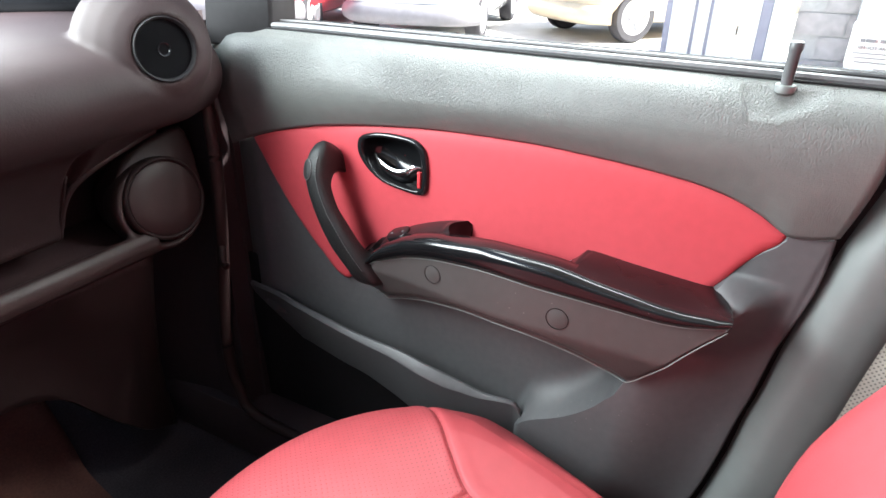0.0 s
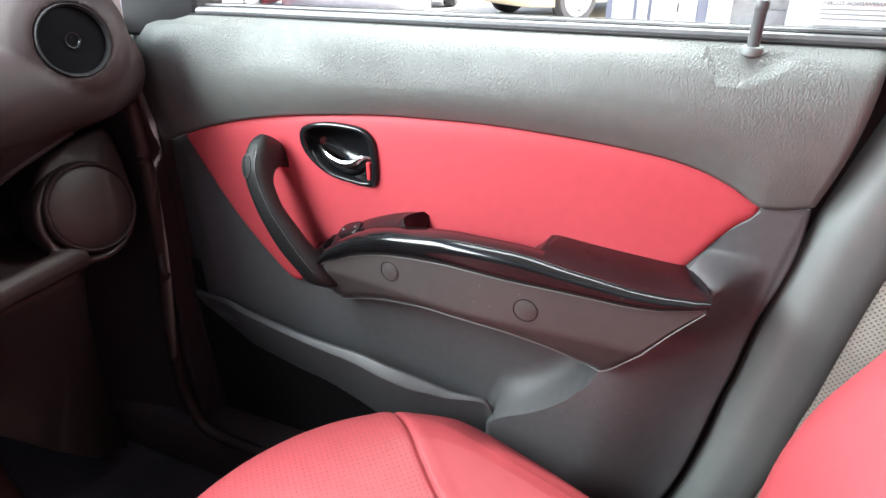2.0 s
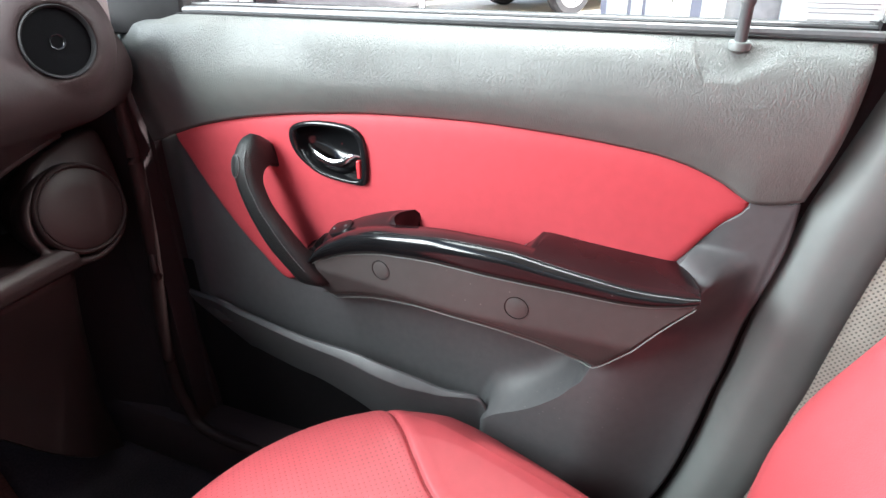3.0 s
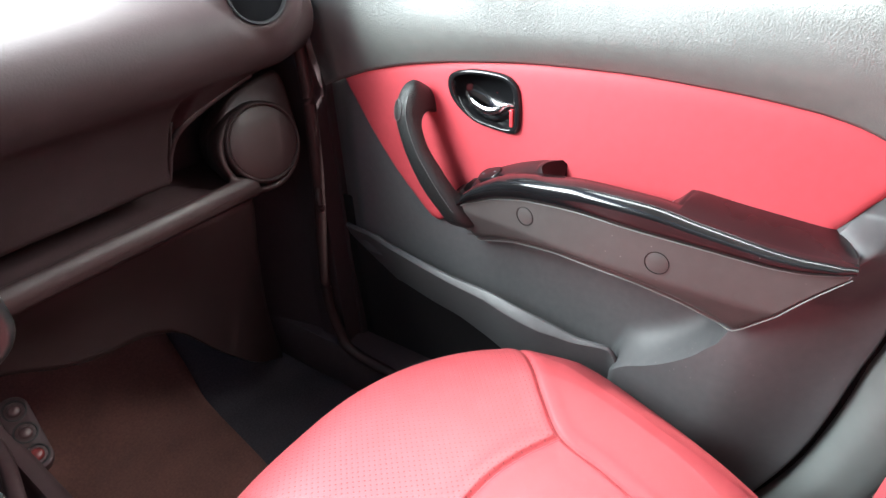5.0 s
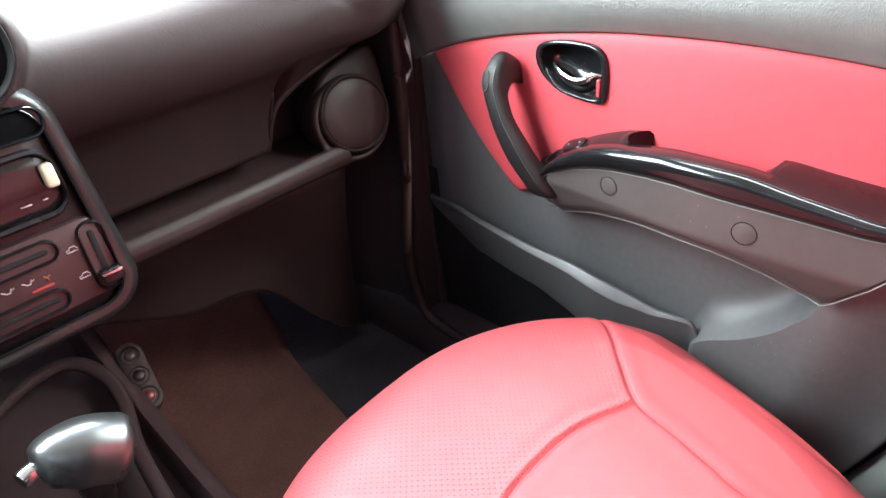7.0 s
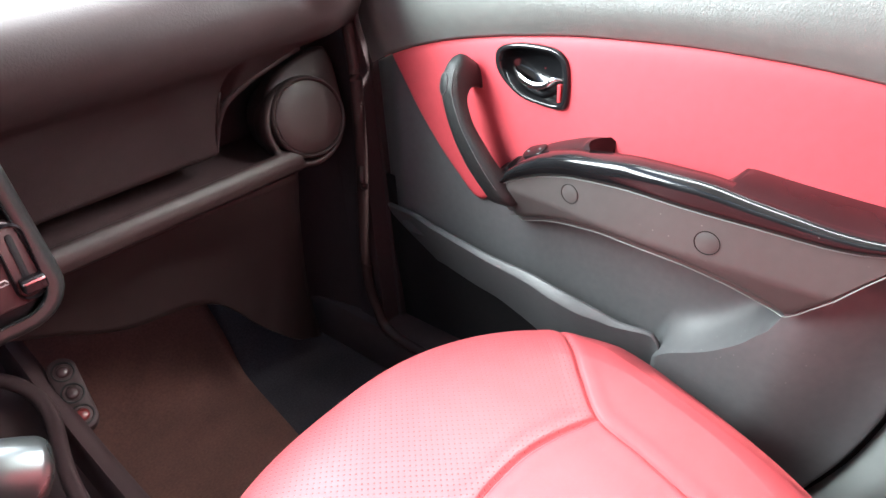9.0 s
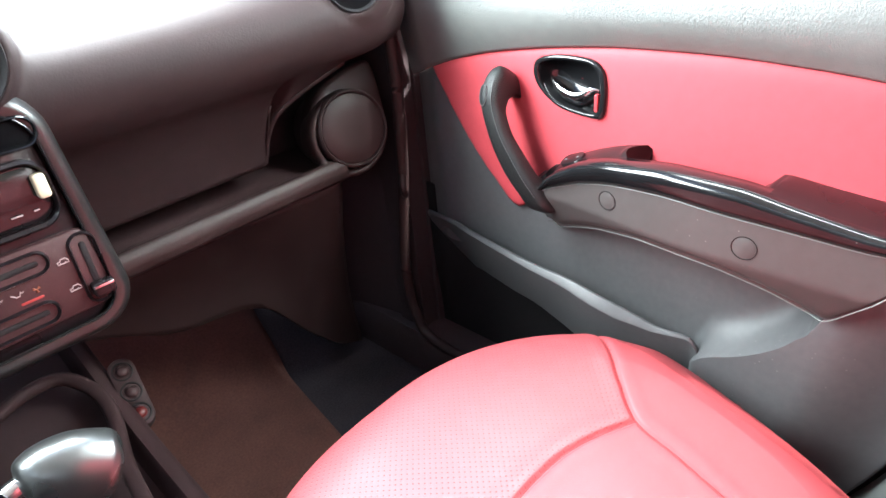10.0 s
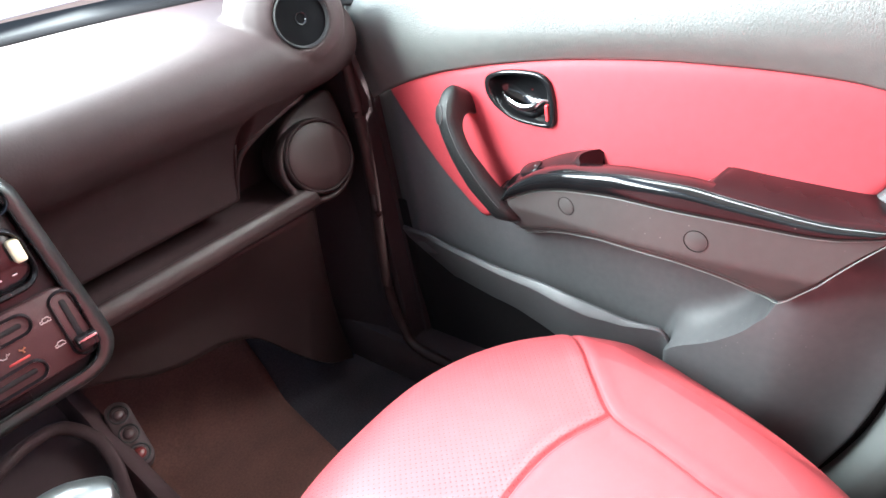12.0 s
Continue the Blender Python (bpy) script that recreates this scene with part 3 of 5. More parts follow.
part("map_pocket", grid(rows), GREY_PLASTIC, door, "dark plastic map pocket with a light rim", solid=0.003, smooth=28)

# armrest: face panel, glossy band, pad, switch pod, cup
arm_top = graph((0.030, 0.779), (0.045, 0.774), (0.079, 0.766), (0.107, 0.764), (0.166, 0.765), (0.229, 0.766), (0.297, 0.768), (0.375, 0.761), (0.427, 0.749), (0.463, 0.735), (0.500, 0.716), (0.520, 0.688), (0.540, 0.650))
arm_low = graph((0.030, 0.777), (0.059, 0.744), (0.100, 0.691), (0.119, 0.666), (0.128, 0.657), (0.140, 0.659), (0.196, 0.677), (0.264, 0.688), (0.333, 0.689), (0.406, 0.678), (0.44, 0.668), (0.468, 0.657), (0.500, 0.644), (0.54, 0.630))


def arm_x(y, z):
    return -(0.048 + 0.027 * ramp01(0.52, 0.24, y)) + 0.45 * max(0, 0.712 - z)


rows = []
for y in np.linspace(0.031, 0.526, 130):
    a, b = arm_low(y), arm_top(y)
    chamfer = min(0.013, (b - a) * 0.35) * ramp01(0.11, 0.15, y)
    row = [(0.012, y, a + 0.001), (arm_x(y, a) + 0.012, y, a), (arm_x(y, a) + 0.0075, y, a + 0.0006)]
    if chamfer > 0.001:
        row += [(arm_x(y, a) + 0.0065, y, a + chamfer * 0.4)]
    else:
        row += [(arm_x(y, a) + 0.002, y, a + 0.0006)]
    for q in np.linspace(0, 1, 16):
        z = lerp(a + max(0.0012, chamfer), b, q)
        row.append((arm_x(y, z) + 0.0015 * ramp01(0.06, 0.0, q), y, z))
    row.append((0.0, y, b + 0.001))
    rows.append([(x + 0.022 * ramp01(0.485, 0.526, y), y, z) if x < 0 else (x, y, z) for x, y, z in row])
rows.append([(0.012, 0.528, z) for _, _, z in rows[-1]])
arm_panel = part("armrest_panel", grid(rows), PANEL_PLASTIC, door, "taupe plastic armrest side with a bright edge", solid=0.002, smooth=35)
# raised bright edge line round the panel
line = [Vector((arm_x(y, arm_low(y)) - 0.0006 + 0.0096 * ramp01(0.11, 0.15, y) + 0.022 * ramp01(0.485, 0.526, y), y, arm_low(y) - 0.0015)) for y in np.linspace(0.520, 0.031, 120)]
part("edge_bead", sweep(line, 0.0007, 6), PILLAR_PLASTIC, arm_panel, "thin light edge bead")
line = [Vector((arm_x(y, arm_top(y)) - 0.0006, y, arm_top(y) + 0.0004)) for y in np.linspace(0.495, 0.033, 110)]
part("edge_bead", sweep(line, 0.0007, 6), PILLAR_PLASTIC, arm_panel, "thin light edge bead")
for py, pz, pr in ((0.387, 0.738, 0.0125), (0.211, 0.734, 0.0135)):
    px = arm_x(py, pz)
    m = facing((px, py, pz), (-1, (arm_x(py + 0.01, pz) - arm_x(py - 0.01, pz)) / 0.02, 0.0))
    part("plug_cover", lathe([(0.0, -0.002), (pr - 0.0012, -0.002), (pr - 0.0012, 0.0003), (pr - 0.003, 0.0009), (0.0, 0.001)], m, 28), PANEL_PLASTIC, arm_panel)
    part("plug_gap", lathe([(pr - 0.0002, -0.002), (pr - 0.0002, 0.0006), (pr + 0.0005, 0.0008), (pr + 0.0007, -0.002)], m, 32), SATIN_BLACK, arm_panel, "dark gap round the screw cover")

band_h = graph((0.028, 0.008), (0.056, 0.016), (0.11, 0.023), (0.169, 0.029), (0.232, 0.036), (0.298, 0.034), (0.375, 0.030), (0.418, 0.029), (0.464, 0.024), (0.485, 0.018), (0.500, 0.006))
rings = []
for y in np.linspace(0.029, 0.500, 130):
    z0, h = arm_top(y) + 0.0012, band_h(y)
    xf = arm_x(y, 0.76)
    end = ramp01(0.500, 0.47, y) * ramp01(0.026, 0.045, y)
    sec = ((0.010, 0.0), (0.002, 0.0), (-0.004, 0.08), (-0.0075, 0.26), (-0.0100, 0.46), (-0.0110, 0.66), (-0.0098, 0.83), (-0.0055, 0.95), (0.003, 1.0), (0.022, 0.985), (0.030, 0.80), (0.030, 0.0))
    rings.append([(xf + sx * ((0.5 + 0.5 * end) if sx < 0 else (0.15 + 0.85 * end)), y, z0 + sz * h) for sx, sz in sec])
part("armrest_band", loft(rings), GLOSS_BLACK, door, "glossy black curved armrest band", smooth=60)

# pad
pad_top = graph((0.030, 0.784), (0.06, 0.786), (0.15, 0.793), (0.200, 0.7975), (0.206, 0.7975), (0.212, 0.793), (0.222, 0.783), (0.234, 0.774), (0.246, 0.767), (0.256, 0.762))


def pad_inner(y):
    """Where the pad meets the door, rounding off towards its rear tip."""
    return lerp(arm_x(y, 0.76) + 0.006, 0.004, math.sqrt(ramp01(0.026, 0.056, y)))


rings = []
for y in [*np.linspace(0.032, 0.060, 14), *np.linspace(0.064, 0.198, 30), *np.linspace(0.201, 0.256, 24)]:
    xf, z0, h = arm_x(y, 0.76), arm_top(y) + 0.0012, band_h(y)
    w = ramp01(0.252, 0.205, y)
    z = pad_top(y) - 0.003
    inner = pad_inner(y)
    edge = [(xf + 0.003 + 0.0012 * k, z0 + (0.988 + 0.004 * k) * h) for k in range(4)]
    edge.append((xf + 0.009, z0 + 1.004 * h if y < 0.2 else z - 0.001))
    back = [(xf + 0.012, z0), (xf + 0.012, min(z, z0 + 0.4 * h)), (xf + 0.012, min(z, z0 + 0.7 * h)), (xf + 0.014, z - 0.004), (xf + 0.016, z - 0.002)]
    top = [(lerp(b[0], a[0], w), y, lerp(b[1], a[1], w)) for a, b in zip(edge, back)]
    x1, z1 = top[-1][0], top[-1][2]
    top += [(lerp(x1, inner, k / 8), y - 0.005 * (k / 8) * ramp01(0.19, 0.22, y), lerp(z1, z, k / 8) + 0.0022 * math.sin(math.pi * k / 8)) for k in range(1, 9)]
    rings.append(top + [(inner, y, max(0.735, arm_top(y) - 0.014)), (xf + 0.012, y, arm_top(y) - 0.010)])
part("armrest_pad", loft(rings), SATIN_BLACK, door, "dark satin armrest pad reflecting red", smooth=50)
bead = [Vector((pad_inner(y) + 0.0008, y - 0.0006, pad_top(y) - 0.0035)) for y in np.linspace(0.0565, 0.0322, 30)]
bead += spline([(pad_inner(0.032) - 0.004, 0.0312, 0.7795), (-0.074, 0.0318, 0.7785), (-0.080, 0.034, 0.777)], 6)
part("end_bead", sweep(bead, 0.0008, 6), SEAL_GREY, door, "thin light edge round the armrest end")
cup = box((-0.045, 0.222, 0.738), (0.004, 0.40, 0.744))
part("grab_cup", cup, SATIN_BLACK, door, "dark floor of the grab recess", smooth=0)

# switch pod in front of the recess
pod_top = graph((0.366, 0.797), (0.39, 0.792), (0.414, 0.785), (0.457, 0.768), (0.494, 0.747), (0.519, 0.726))
rings = []
for y in np.linspace(0.368, 0.522, 40):
    zi = pod_top(y)
    xo = arm_x(min(y, 0.5), 0.76) + 0.018
    zo = arm_top(min(y, 0.5)) + band_h(min(y, 0.499)) * 0.92 if y < 0.499 else zi - 0.004
    hook = 0.016 * ramp01(0.395, 0.368, y)
    n = 8
    top = [(lerp(xo, 0.004, k / n), y + hook * (math.sin(math.pi * k / n) - 0.55 * (k / n) ** 3), lerp(zo, zi, k / n) + 0.002 * math.sin(math.pi * k / n)) for k in range(n + 1)]
    rings.append(top + [(0.004, y - 0.6 * hook, zi - 0.05), (xo, y, zo - 0.03)])
pod = part("switch_pod", loft(rings), SATIN_BLACK, door, "dark brown-black window switch pod", smooth=45)
m = facing((-0.020, 0.466, 0.7645), (-0.30, 0.42, 0.86), up=(0, 1, 0))
key = part("window_switch", slab(rounded(0.024, 0.040, 0.011), m, 0.004, 0.0015), SATIN_BLACK, pod, "small dark rocker window switch")
for k in (-1, 1):
    mk = m @ Matrix.Translation((0.0, 0.011 * k, 0.0006))
    part("switch_mark", slab(rounded(0.003, 0.0045, 0.0012, 3), mk, 0.0008, 0.0003), SEAL_GREY, key, "pale printed window mark")

# pull handle
hy = graph((0.680, 0.503), (0.688, 0.504), (0.702, 0.509), (0.718, 0.519), (0.738, 0.532), (0.765, 0.547), (0.80, 0.563), (0.84, 0.574), (0.888, 0.577))
hw = graph((0.680, 0.016), (0.682, 0.0215), (0.688, 0.0245), (0.71, 0.0245), (0.73, 0.0230), (0.76, 0.0205), (0.80, 0.0158), (0.845, 0.0142), (0.866, 0.0130), (0.880, 0.0100), (0.888, 0.005))
hx = graph((0.680, -0.040), (0.686, -0.050), (0.700, -0.058), (0.72, -0.062), (0.76, -0.066), (0.80, -0.068), (0.84, -0.067), (0.856, -0.063), (0.868, -0.055), (0.880, -0.043), (0.888, -0.030))
hb = graph((0.680, 0.006), (0.705, 0.006), (0.712, -0.004), (0.722, -0.020), (0.735, -0.034), (0.76, -0.039), (0.80, -0.044), (0.82, -0.042), (0.838, -0.030), (0.850, -0.012), (0.858, 0.006), (0.888, 0.006))


def on_handle(z, a, out=0.0):
    """A point of the grip's skin at height z; a = 0 faces the seat, a quarter turn faces forwards."""
    c, e = math.cos(a), math.sin(a)
    mid, deep = (hx(z) + hb(z)) / 2, (hb(z) - hx(z)) / 2 + out
    x = mid - deep * math.copysign(abs(c) ** 0.55, c)
    return Vector((x, hy(z) + (hw(z) + out) * math.copysign(abs(e) ** 0.62, e), z - 7.0 * max(0, x + 0.064) ** 2 * ramp01(0.80, 0.86, z)))


rings = [[on_handle(z, 2 * math.pi * k / 36) for k in range(36)] for z in [*np.linspace(0.680, 0.70, 14), *np.linspace(0.703, 0.855, 60), *np.linspace(0.857, 0.888, 18)]]
handle = part("pull_handle", loft(rings), BLACK_LEATHER, door, "black leather-wrapped pull handle", smooth=60)
stitches = bmesh.new()
for k in range(38):
    z = 0.866 - 0.0041 * k
    merge(stitches, sweep([on_handle(lerp(z, z - 0.0027, q), radians(-24), 0.0003) for q in (0, 0.5, 1)], 0.0008, 6))
part("stitched_seam", stitches, GREY_PLASTIC, handle, "dark grey stitched seam")
part("seam_groove", sweep([on_handle(z, radians(-27), -0.0002) for z in np.linspace(0.866, 0.712, 50)], 0.0008, 6), RUBBER, handle, "dark seam groove")
m = facing(on_handle(0.848, radians(14), -0.0012), (-0.95, 0.22, 0.22))
cap = part("screw_cap", slab([(0.0070 * math.cos(a), 0.0140 * math.sin(a)) for a in np.linspace(0, 2 * math.pi, 24, endpoint=False)], m @ Matrix.Translation((0, 0, 0.0016)), 0.006, 0.0012), BLACK_LEATHER, handle, "oval black screw cap")
part("cap_edge", sweep([m @ Vector((0.0073 * math.cos(a), 0.0143 * math.sin(a), 0.0006)) for a in np.linspace(0, 2 * math.pi, 25)], 0.0007, 6), GREY_PLASTIC, cap, "paler edge line of the cap")

# release lever in its bowl
bez = loop_spline([(0, y, z) for y, z in BEZ], 56)
cen = Vector((0, 0.484, 0.858))


def bez_ring(f, x):
    return [Vector((x, cen.y + (p.y - cen.y) * f, cen.z + (p.z - cen.z) * f)) for p in bez]


bezel = part("lever_bezel", grid([bez_ring(1.0, 0.004), bez_ring(1.0, -0.004), bez_ring(0.965, -0.0062), bez_ring(0.88, -0.0064), bez_ring(0.855, -0.0055), bez_ring(0.82, 0.002)], wrap=True), GLOSS_BLACK, door, "glossy black release lever surround", smooth=60)
bowl_rows = [bez_ring(0.82, 0.002), bez_ring(0.76, 0.012), bez_ring(0.6, 0.024), bez_ring(0.3, 0.030), bez_ring(0.02, 0.031)]
part("bowl", grid(bowl_rows, wrap=True), GLOSS_BLACK, bezel, "glossy black bowl behind the lever", smooth=70)
lev = spline([(0.006, 0.5165, 0.8605), (-0.001, 0.506, 0.8555), (-0.005, 0.495, 0.8505), (-0.0065, 0.475, 0.8455), (-0.0065, 0.460, 0.8490), (-0.006, 0.450, 0.8560), (-0.005, 0.443, 0.8580), (-0.003, 0.438, 0.8565)], 36)
part("release_lever", sweep(lev, lambda q: 0.0010 + 0.0022 * math.sin(math.pi * min(1, 0.15 + q)) ** 0.7, 10, 1.5), CHROME, bezel, "curved chrome release lever")
part("lever_plate", grid([[p + Vector((0.001 + 0.0035 * k, -0.0005 * k, -0.0058 * k)) for p in lev] for k in range(4)]), GLOSS_BLACK, bezel, solid=0.002)
part("lock_tab", box((-0.007, 0.4375, 0.829), (0.004, 0.4425, 0.852)), RED_TAB, bezel, "small red lock tab", bevel=0.0012)

# lock pin
pin = part("lock_pin", lathe([(0.0, 0.0), (0.0054, 0.0), (0.0054, 0.030), (0.0063, 0.0325), (0.0066, 0.0375), (0.0056, 0.0400), (0.0, 0.0406)], facing((-0.001, 0.036, 1.0125), (-0.05, -0.02, 1), up=(0, 1, 0)), 24), GREY_PLASTIC, door, "grey-brown plastic lock pin, raised")
part("pin_collar", lathe([(0.0, -0.012), (0.0092, -0.006), (0.0096, -0.0006), (0.0088, 0.0008), (0.0065, 0.0012), (0.0, 0.0012)], facing((-0.001, 0.036, 1.0120), (-0.05, -0.02, 1), up=(0, 1, 0)), 28), PILLAR_PLASTIC, pin, "pale grey collar")

# window seals, glass and sticker
for nm, x, z, r, mt in (("inner_seal", 0.0085, 1.0155, 0.0014, RUBBER), ("seal_lip", 0.015, 1.0190, 0.0046, SEAL_GREY), ("seal_edge", 0.021, 1.0228, 0.0018, RUBBER), ("outer_seal", 0.029, 1.0240, 0.0022, SEAL_GREY), ("outer_moulding", 0.046, 1.0200, 0.0055, RUBBER)):
    part(nm, sweep([Vector((x + 0.3 * front_curve(y), y, z - 0.004 * ramp01(0.62, 0.8, y))) for y in np.linspace(-0.075, 0.790, 40)], r, 8), mt, door)
part("outer_skin", box((0.064, -0.07, 0.28), (0.078, 0.827, 0.992)), CAR_RED, door, "red painted outer door skin", smooth=0)
pane = part("window_pane", box((0.033, -0.09, 0.99), (0.037, 0.74, 1.385)), GLASS, door, "clear side window glass", smooth=0)
pane.visible_shadow = False
# black corner of the window frame by the mirror
part("window_corner", loft([[(0.062, 0.690, 0.985), (0.010, 0.692, 0.985), (0.0, 0.722, 0.985), (-0.004, 0.808, 0.985), (0.062, 0.826, 0.985)], [(0.062, 0.684, 1.06), (0.010, 0.686, 1.06), (0.0, 0.715, 1.06), (-0.002, 0.80, 1.06), (0.062, 0.82, 1.06)], [(0.062, 0.56, 1.38), (0.03, 0.565, 1.38), (0.025, 0.60, 1.38), (0.03, 0.63, 1.38), (0.062, 0.64, 1.38)]]), RUBBER, door, "black window frame corner", bevel=0.004)
part("window_frame_top", box((0.02, -0.09, 1.38), (0.062, 0.62, 1.41)), RUBBER, door, smooth=0)
part("window_frame_rear", loft([[(0.02, -0.075, 1.0), (0.02, -0.11, 1.0), (0.062, -0.11, 1.0), (0.062, -0.075, 1.0)], [(0.02, -0.165, 1.4), (0.02, -0.20, 1.4), (0.062, -0.20, 1.4), (0.062, -0.165, 1.4)]]), RUBBER, door, smooth=0)
sticker = part("window_sticker", slab(rounded(0.066, 0.042, 0.003, cx=-0.040, cy=1.050), Matrix(((0, 0, -1, 0.0325), (1, 0, 0, 0), (0, 1, 0, 0), (0, 0, 0, 1))), 0.0006, 0.0002), PAPER, door, "pale printed sticker on the glass")
for k, (zz, w) in enumerate(((1.0345, 0.050), (1.0385, 0.054), (1.0425, 0.056))):
    part("print_line", box((0.0312, -0.040 - w / 2, zz - 0.0004), (0.0318, -0.040 + w / 2, zz + 0.0004)), INK, sticker, smooth=0)


def lettering(name, words, size, m, mat, parent, label=""):
    cu = bpy.data.curves.new(name, "FONT")
    cu.body, cu.size, cu.extrude = words, size, 0.0002
    cu.align_x = "CENTER"
    tmp = bpy.data.objects.new(name, cu)
    me = bpy.data.meshes.new_from_object(tmp)
    bpy.data.objects.remove(tmp)
    me.transform(m)
    me.materials.append(mat)
    ob = new(name, me)
    ob.parent = parent
    if label:
        tagged(ob, label)
    return ob


# read from outside, so mirrored within the cabin
OUTWARD = Matrix(((0, 0, 1, 0.0310), (1, 0, 0, 0), (0, 1, 0, 0), (0, 0, 0, 1)))
lettering("printed_words", "TRANSPARÊNCIA TOL MIN", 0.0045, Matrix.Translation((0, -0.040, 1.0462)) @ OUTWARD, INK, sticker, "small grey printed words")
for k, w in enumerate((0.006, 0.004, 0.006, 0.005, 0.008, 0.004)):
    part("print_bar", box((0.0310, -0.062 + k * 0.0085, 1.0525), (0.0318, -0.062 + k * 0.0085 + w, 1.0555)), INK, sticker, smooth=0)


# ---- dashboard ----
dash = thing("dashboard", (-0.66, 0.95, 0.45), "dark vinyl dashboard with an open shelf and round vents", "dashboard")


def dash_section(x):
    """(y, z) points of the dashboard from the windscreen down over the face to the shelf."""
    pts = [(1.26, 1.020), (1.10, 1.026), (0.95, 1.024), (0.86, 1.022), (0.80, 1.017), (0.765, 1.009), (0.742, 0.998), (0.727, 0.984), (0.719, 0.967), (0.718, 0.950), (0.724, 0.932), (0.736, 0.915), (0.757, 0.897), (0.782, 0.882), (0.804, 0.864), (0.824, 0.840), (0.840, 0.812), (0.850, 0.790), (0.858, 0.768), (0.866, 0.749), (0.90, 0.738), (0.96, 0.731), (1.0, 0.715)]
    fine = [(p.x, p.y) for p in spline([(y, z, 0) for y, z in pts], 76)]
    out = []
    for y, z in fine:
        d2 = ((x + 0.156) / 0.080) ** 2 + ((z - 0.988) / 0.064) ** 2
        swell = 0.011 * math.exp(-d2) * ramp01(0.034, 0.054, math.hypot(x + 0.156, z - 1.005))
        out.append((y - swell * ramp01(0.90, 0.78, y), z))
    return out


rows = []
for x in np.linspace(-1.335, -0.252, 120):
    rows.append([(x, y, z) for y, z in dash_section(x)])
# the face runs on to the door above the cubby, its lower edge arching down to the shelf
low_z_dash = graph((-0.2505, 0.750), (-0.248, 0.795), (-0.240, 0.828), (-0.225, 0.845), (-0.208, 0.855), (-0.168, 0.872), (-0.12, 0.884), (-0.02, 0.886))
low_y_dash = graph((-0.2505, 0.903), (-0.249, 0.860), (-0.240, 0.832), (-0.208, 0.813), (-0.168, 0.802), (-0.10, 0.800), (-0.02, 0.800))
for x in (-0.250, -0.2485, -0.246, -0.242, -0.237, -0.230, -0.220, -0.214, -0.208, -0.200, -0.19, -0.18, -0.168, -0.155, -0.14, -0.128, -0.115, -0.102, -0.09, -0.08, -0.07, -0.06, -0.05, -0.04, -0.03):
    k = ramp01(-0.12, -0.02, x)
    row = []
    for y, z in dash_section(x):
        if z < 0.90:
            q = min(1, (0.90 - z) / (0.90 - 0.748))
            w = ramp01(-0.2505, -0.236, x)
            y, z = lerp(y, lerp(0.754, low_y_dash(x), q), w), lerp(0.90, low_z_dash(x), q)
        row.append((x, y + 0.035 * k, z))
    rows.append(row)
rows.append([(-0.018, y + 0.05, z) for _, y, z in rows[-1]])
rows.append([(-0.012, y + 0.12, z) for _, y, z in rows[-2]])
HOOD = ((1.5, -0.12), (2.15, -0.095), (2.32, -0.070), (2.22, -0.046), (1.92, -0.025), (1.56, -0.010), (1.24, -0.0016), (1.07, 0.0010), (1.02, 0.0015), (0.99, -0.001), (0.985, -0.02))


def vent_hood(m, r, spread):
    return lathe([(r * (1 + (k - 1) * spread if k > 1 else k), h) for k, h in HOOD], m, 56)


VENT_SIDE, R_SIDE = facing((-0.1560, 0.7085, 1.0050), (-0.28, -0.95, 0.10)), 0.0385
VENT_MID, R_MID = facing((-0.615, 0.712, 1.012), (0.0, -0.98, 0.16)), 0.053
skin = merge(merge(grid(rows), vent_hood(VENT_SIDE, R_SIDE, 0.92)), vent_hood(VENT_MID, R_MID, 0.34))
part("dash_body", skin, DASH, dash, "brown-grey grained vinyl dash body, bright on top", solid=0.007, blend=(0.0032, 9))

# shelf floor with its rounded lip
rows = []
for x in np.linspace(-1.335, -0.135, 56):
    sec = [(0.846, 0.714), (0.841, 0.724), (0.833, 0.7295), (0.825, 0.7285), (0.8180, 0.720), (0.8160, 0.709), (0.819, 0.697), (0.829, 0.689), (0.845, 0.684)]
    rows.append([(x, y, z) for y, z in sec])
part("shelf_floor", grid([[(x, y, z) for y, z in ((1.0, 0.712), (0.90, 0.710), (0.86, 0.709), (0.850, 0.711), (0.845, 0.718))] for x in np.linspace(-1.335, -0.06, 30)]), CONSOLE, dash, "dark floor of the shelf", smooth=60)
lip_rows = rows

# lower glove panel sweeping forward to a curved bottom edge
bottom = graph((-0.62, 0.60), (-0.50, 0.548), (-0.45, 0.520), (-0.40, 0.504), (-0.322, 0.493), (-0.265, 0.466), (-0.193, 0.363), (-0.14, 0.295), (-0.09, 0.25), (-0.03, 0.21))
panel_end = graph((0.20, -0.06), (0.365, -0.086), (0.489, -0.099), (0.642, -0.127), (0.69, -0.135))
rows = []
for s in np.linspace(0, 1, 48):
    row = []
    for q in np.linspace(0, 1, 20):
        z = lerp(0.690, bottom(lerp(-0.62, -0.075, s)), q)
        x = lerp(-0.62, panel_end(z), s)
        row.append((x, 0.840 + 0.10 * q + 0.025 * math.sin(math.pi * q) + 0.035 * ramp01(-0.16, -0.06, x), z))
    x, y, z = row[-1]
    row += [(x, y + 0.006, z - 0.003), (x, y + 0.04, z + 0.004), (x, y + 0.12, z + 0.02)]
    rows.append(row)
part("glove_panel", grid(rows), DASH_LOW, dash, "brown-black lower panel with a curved bottom edge", solid=0.004, smooth=60)

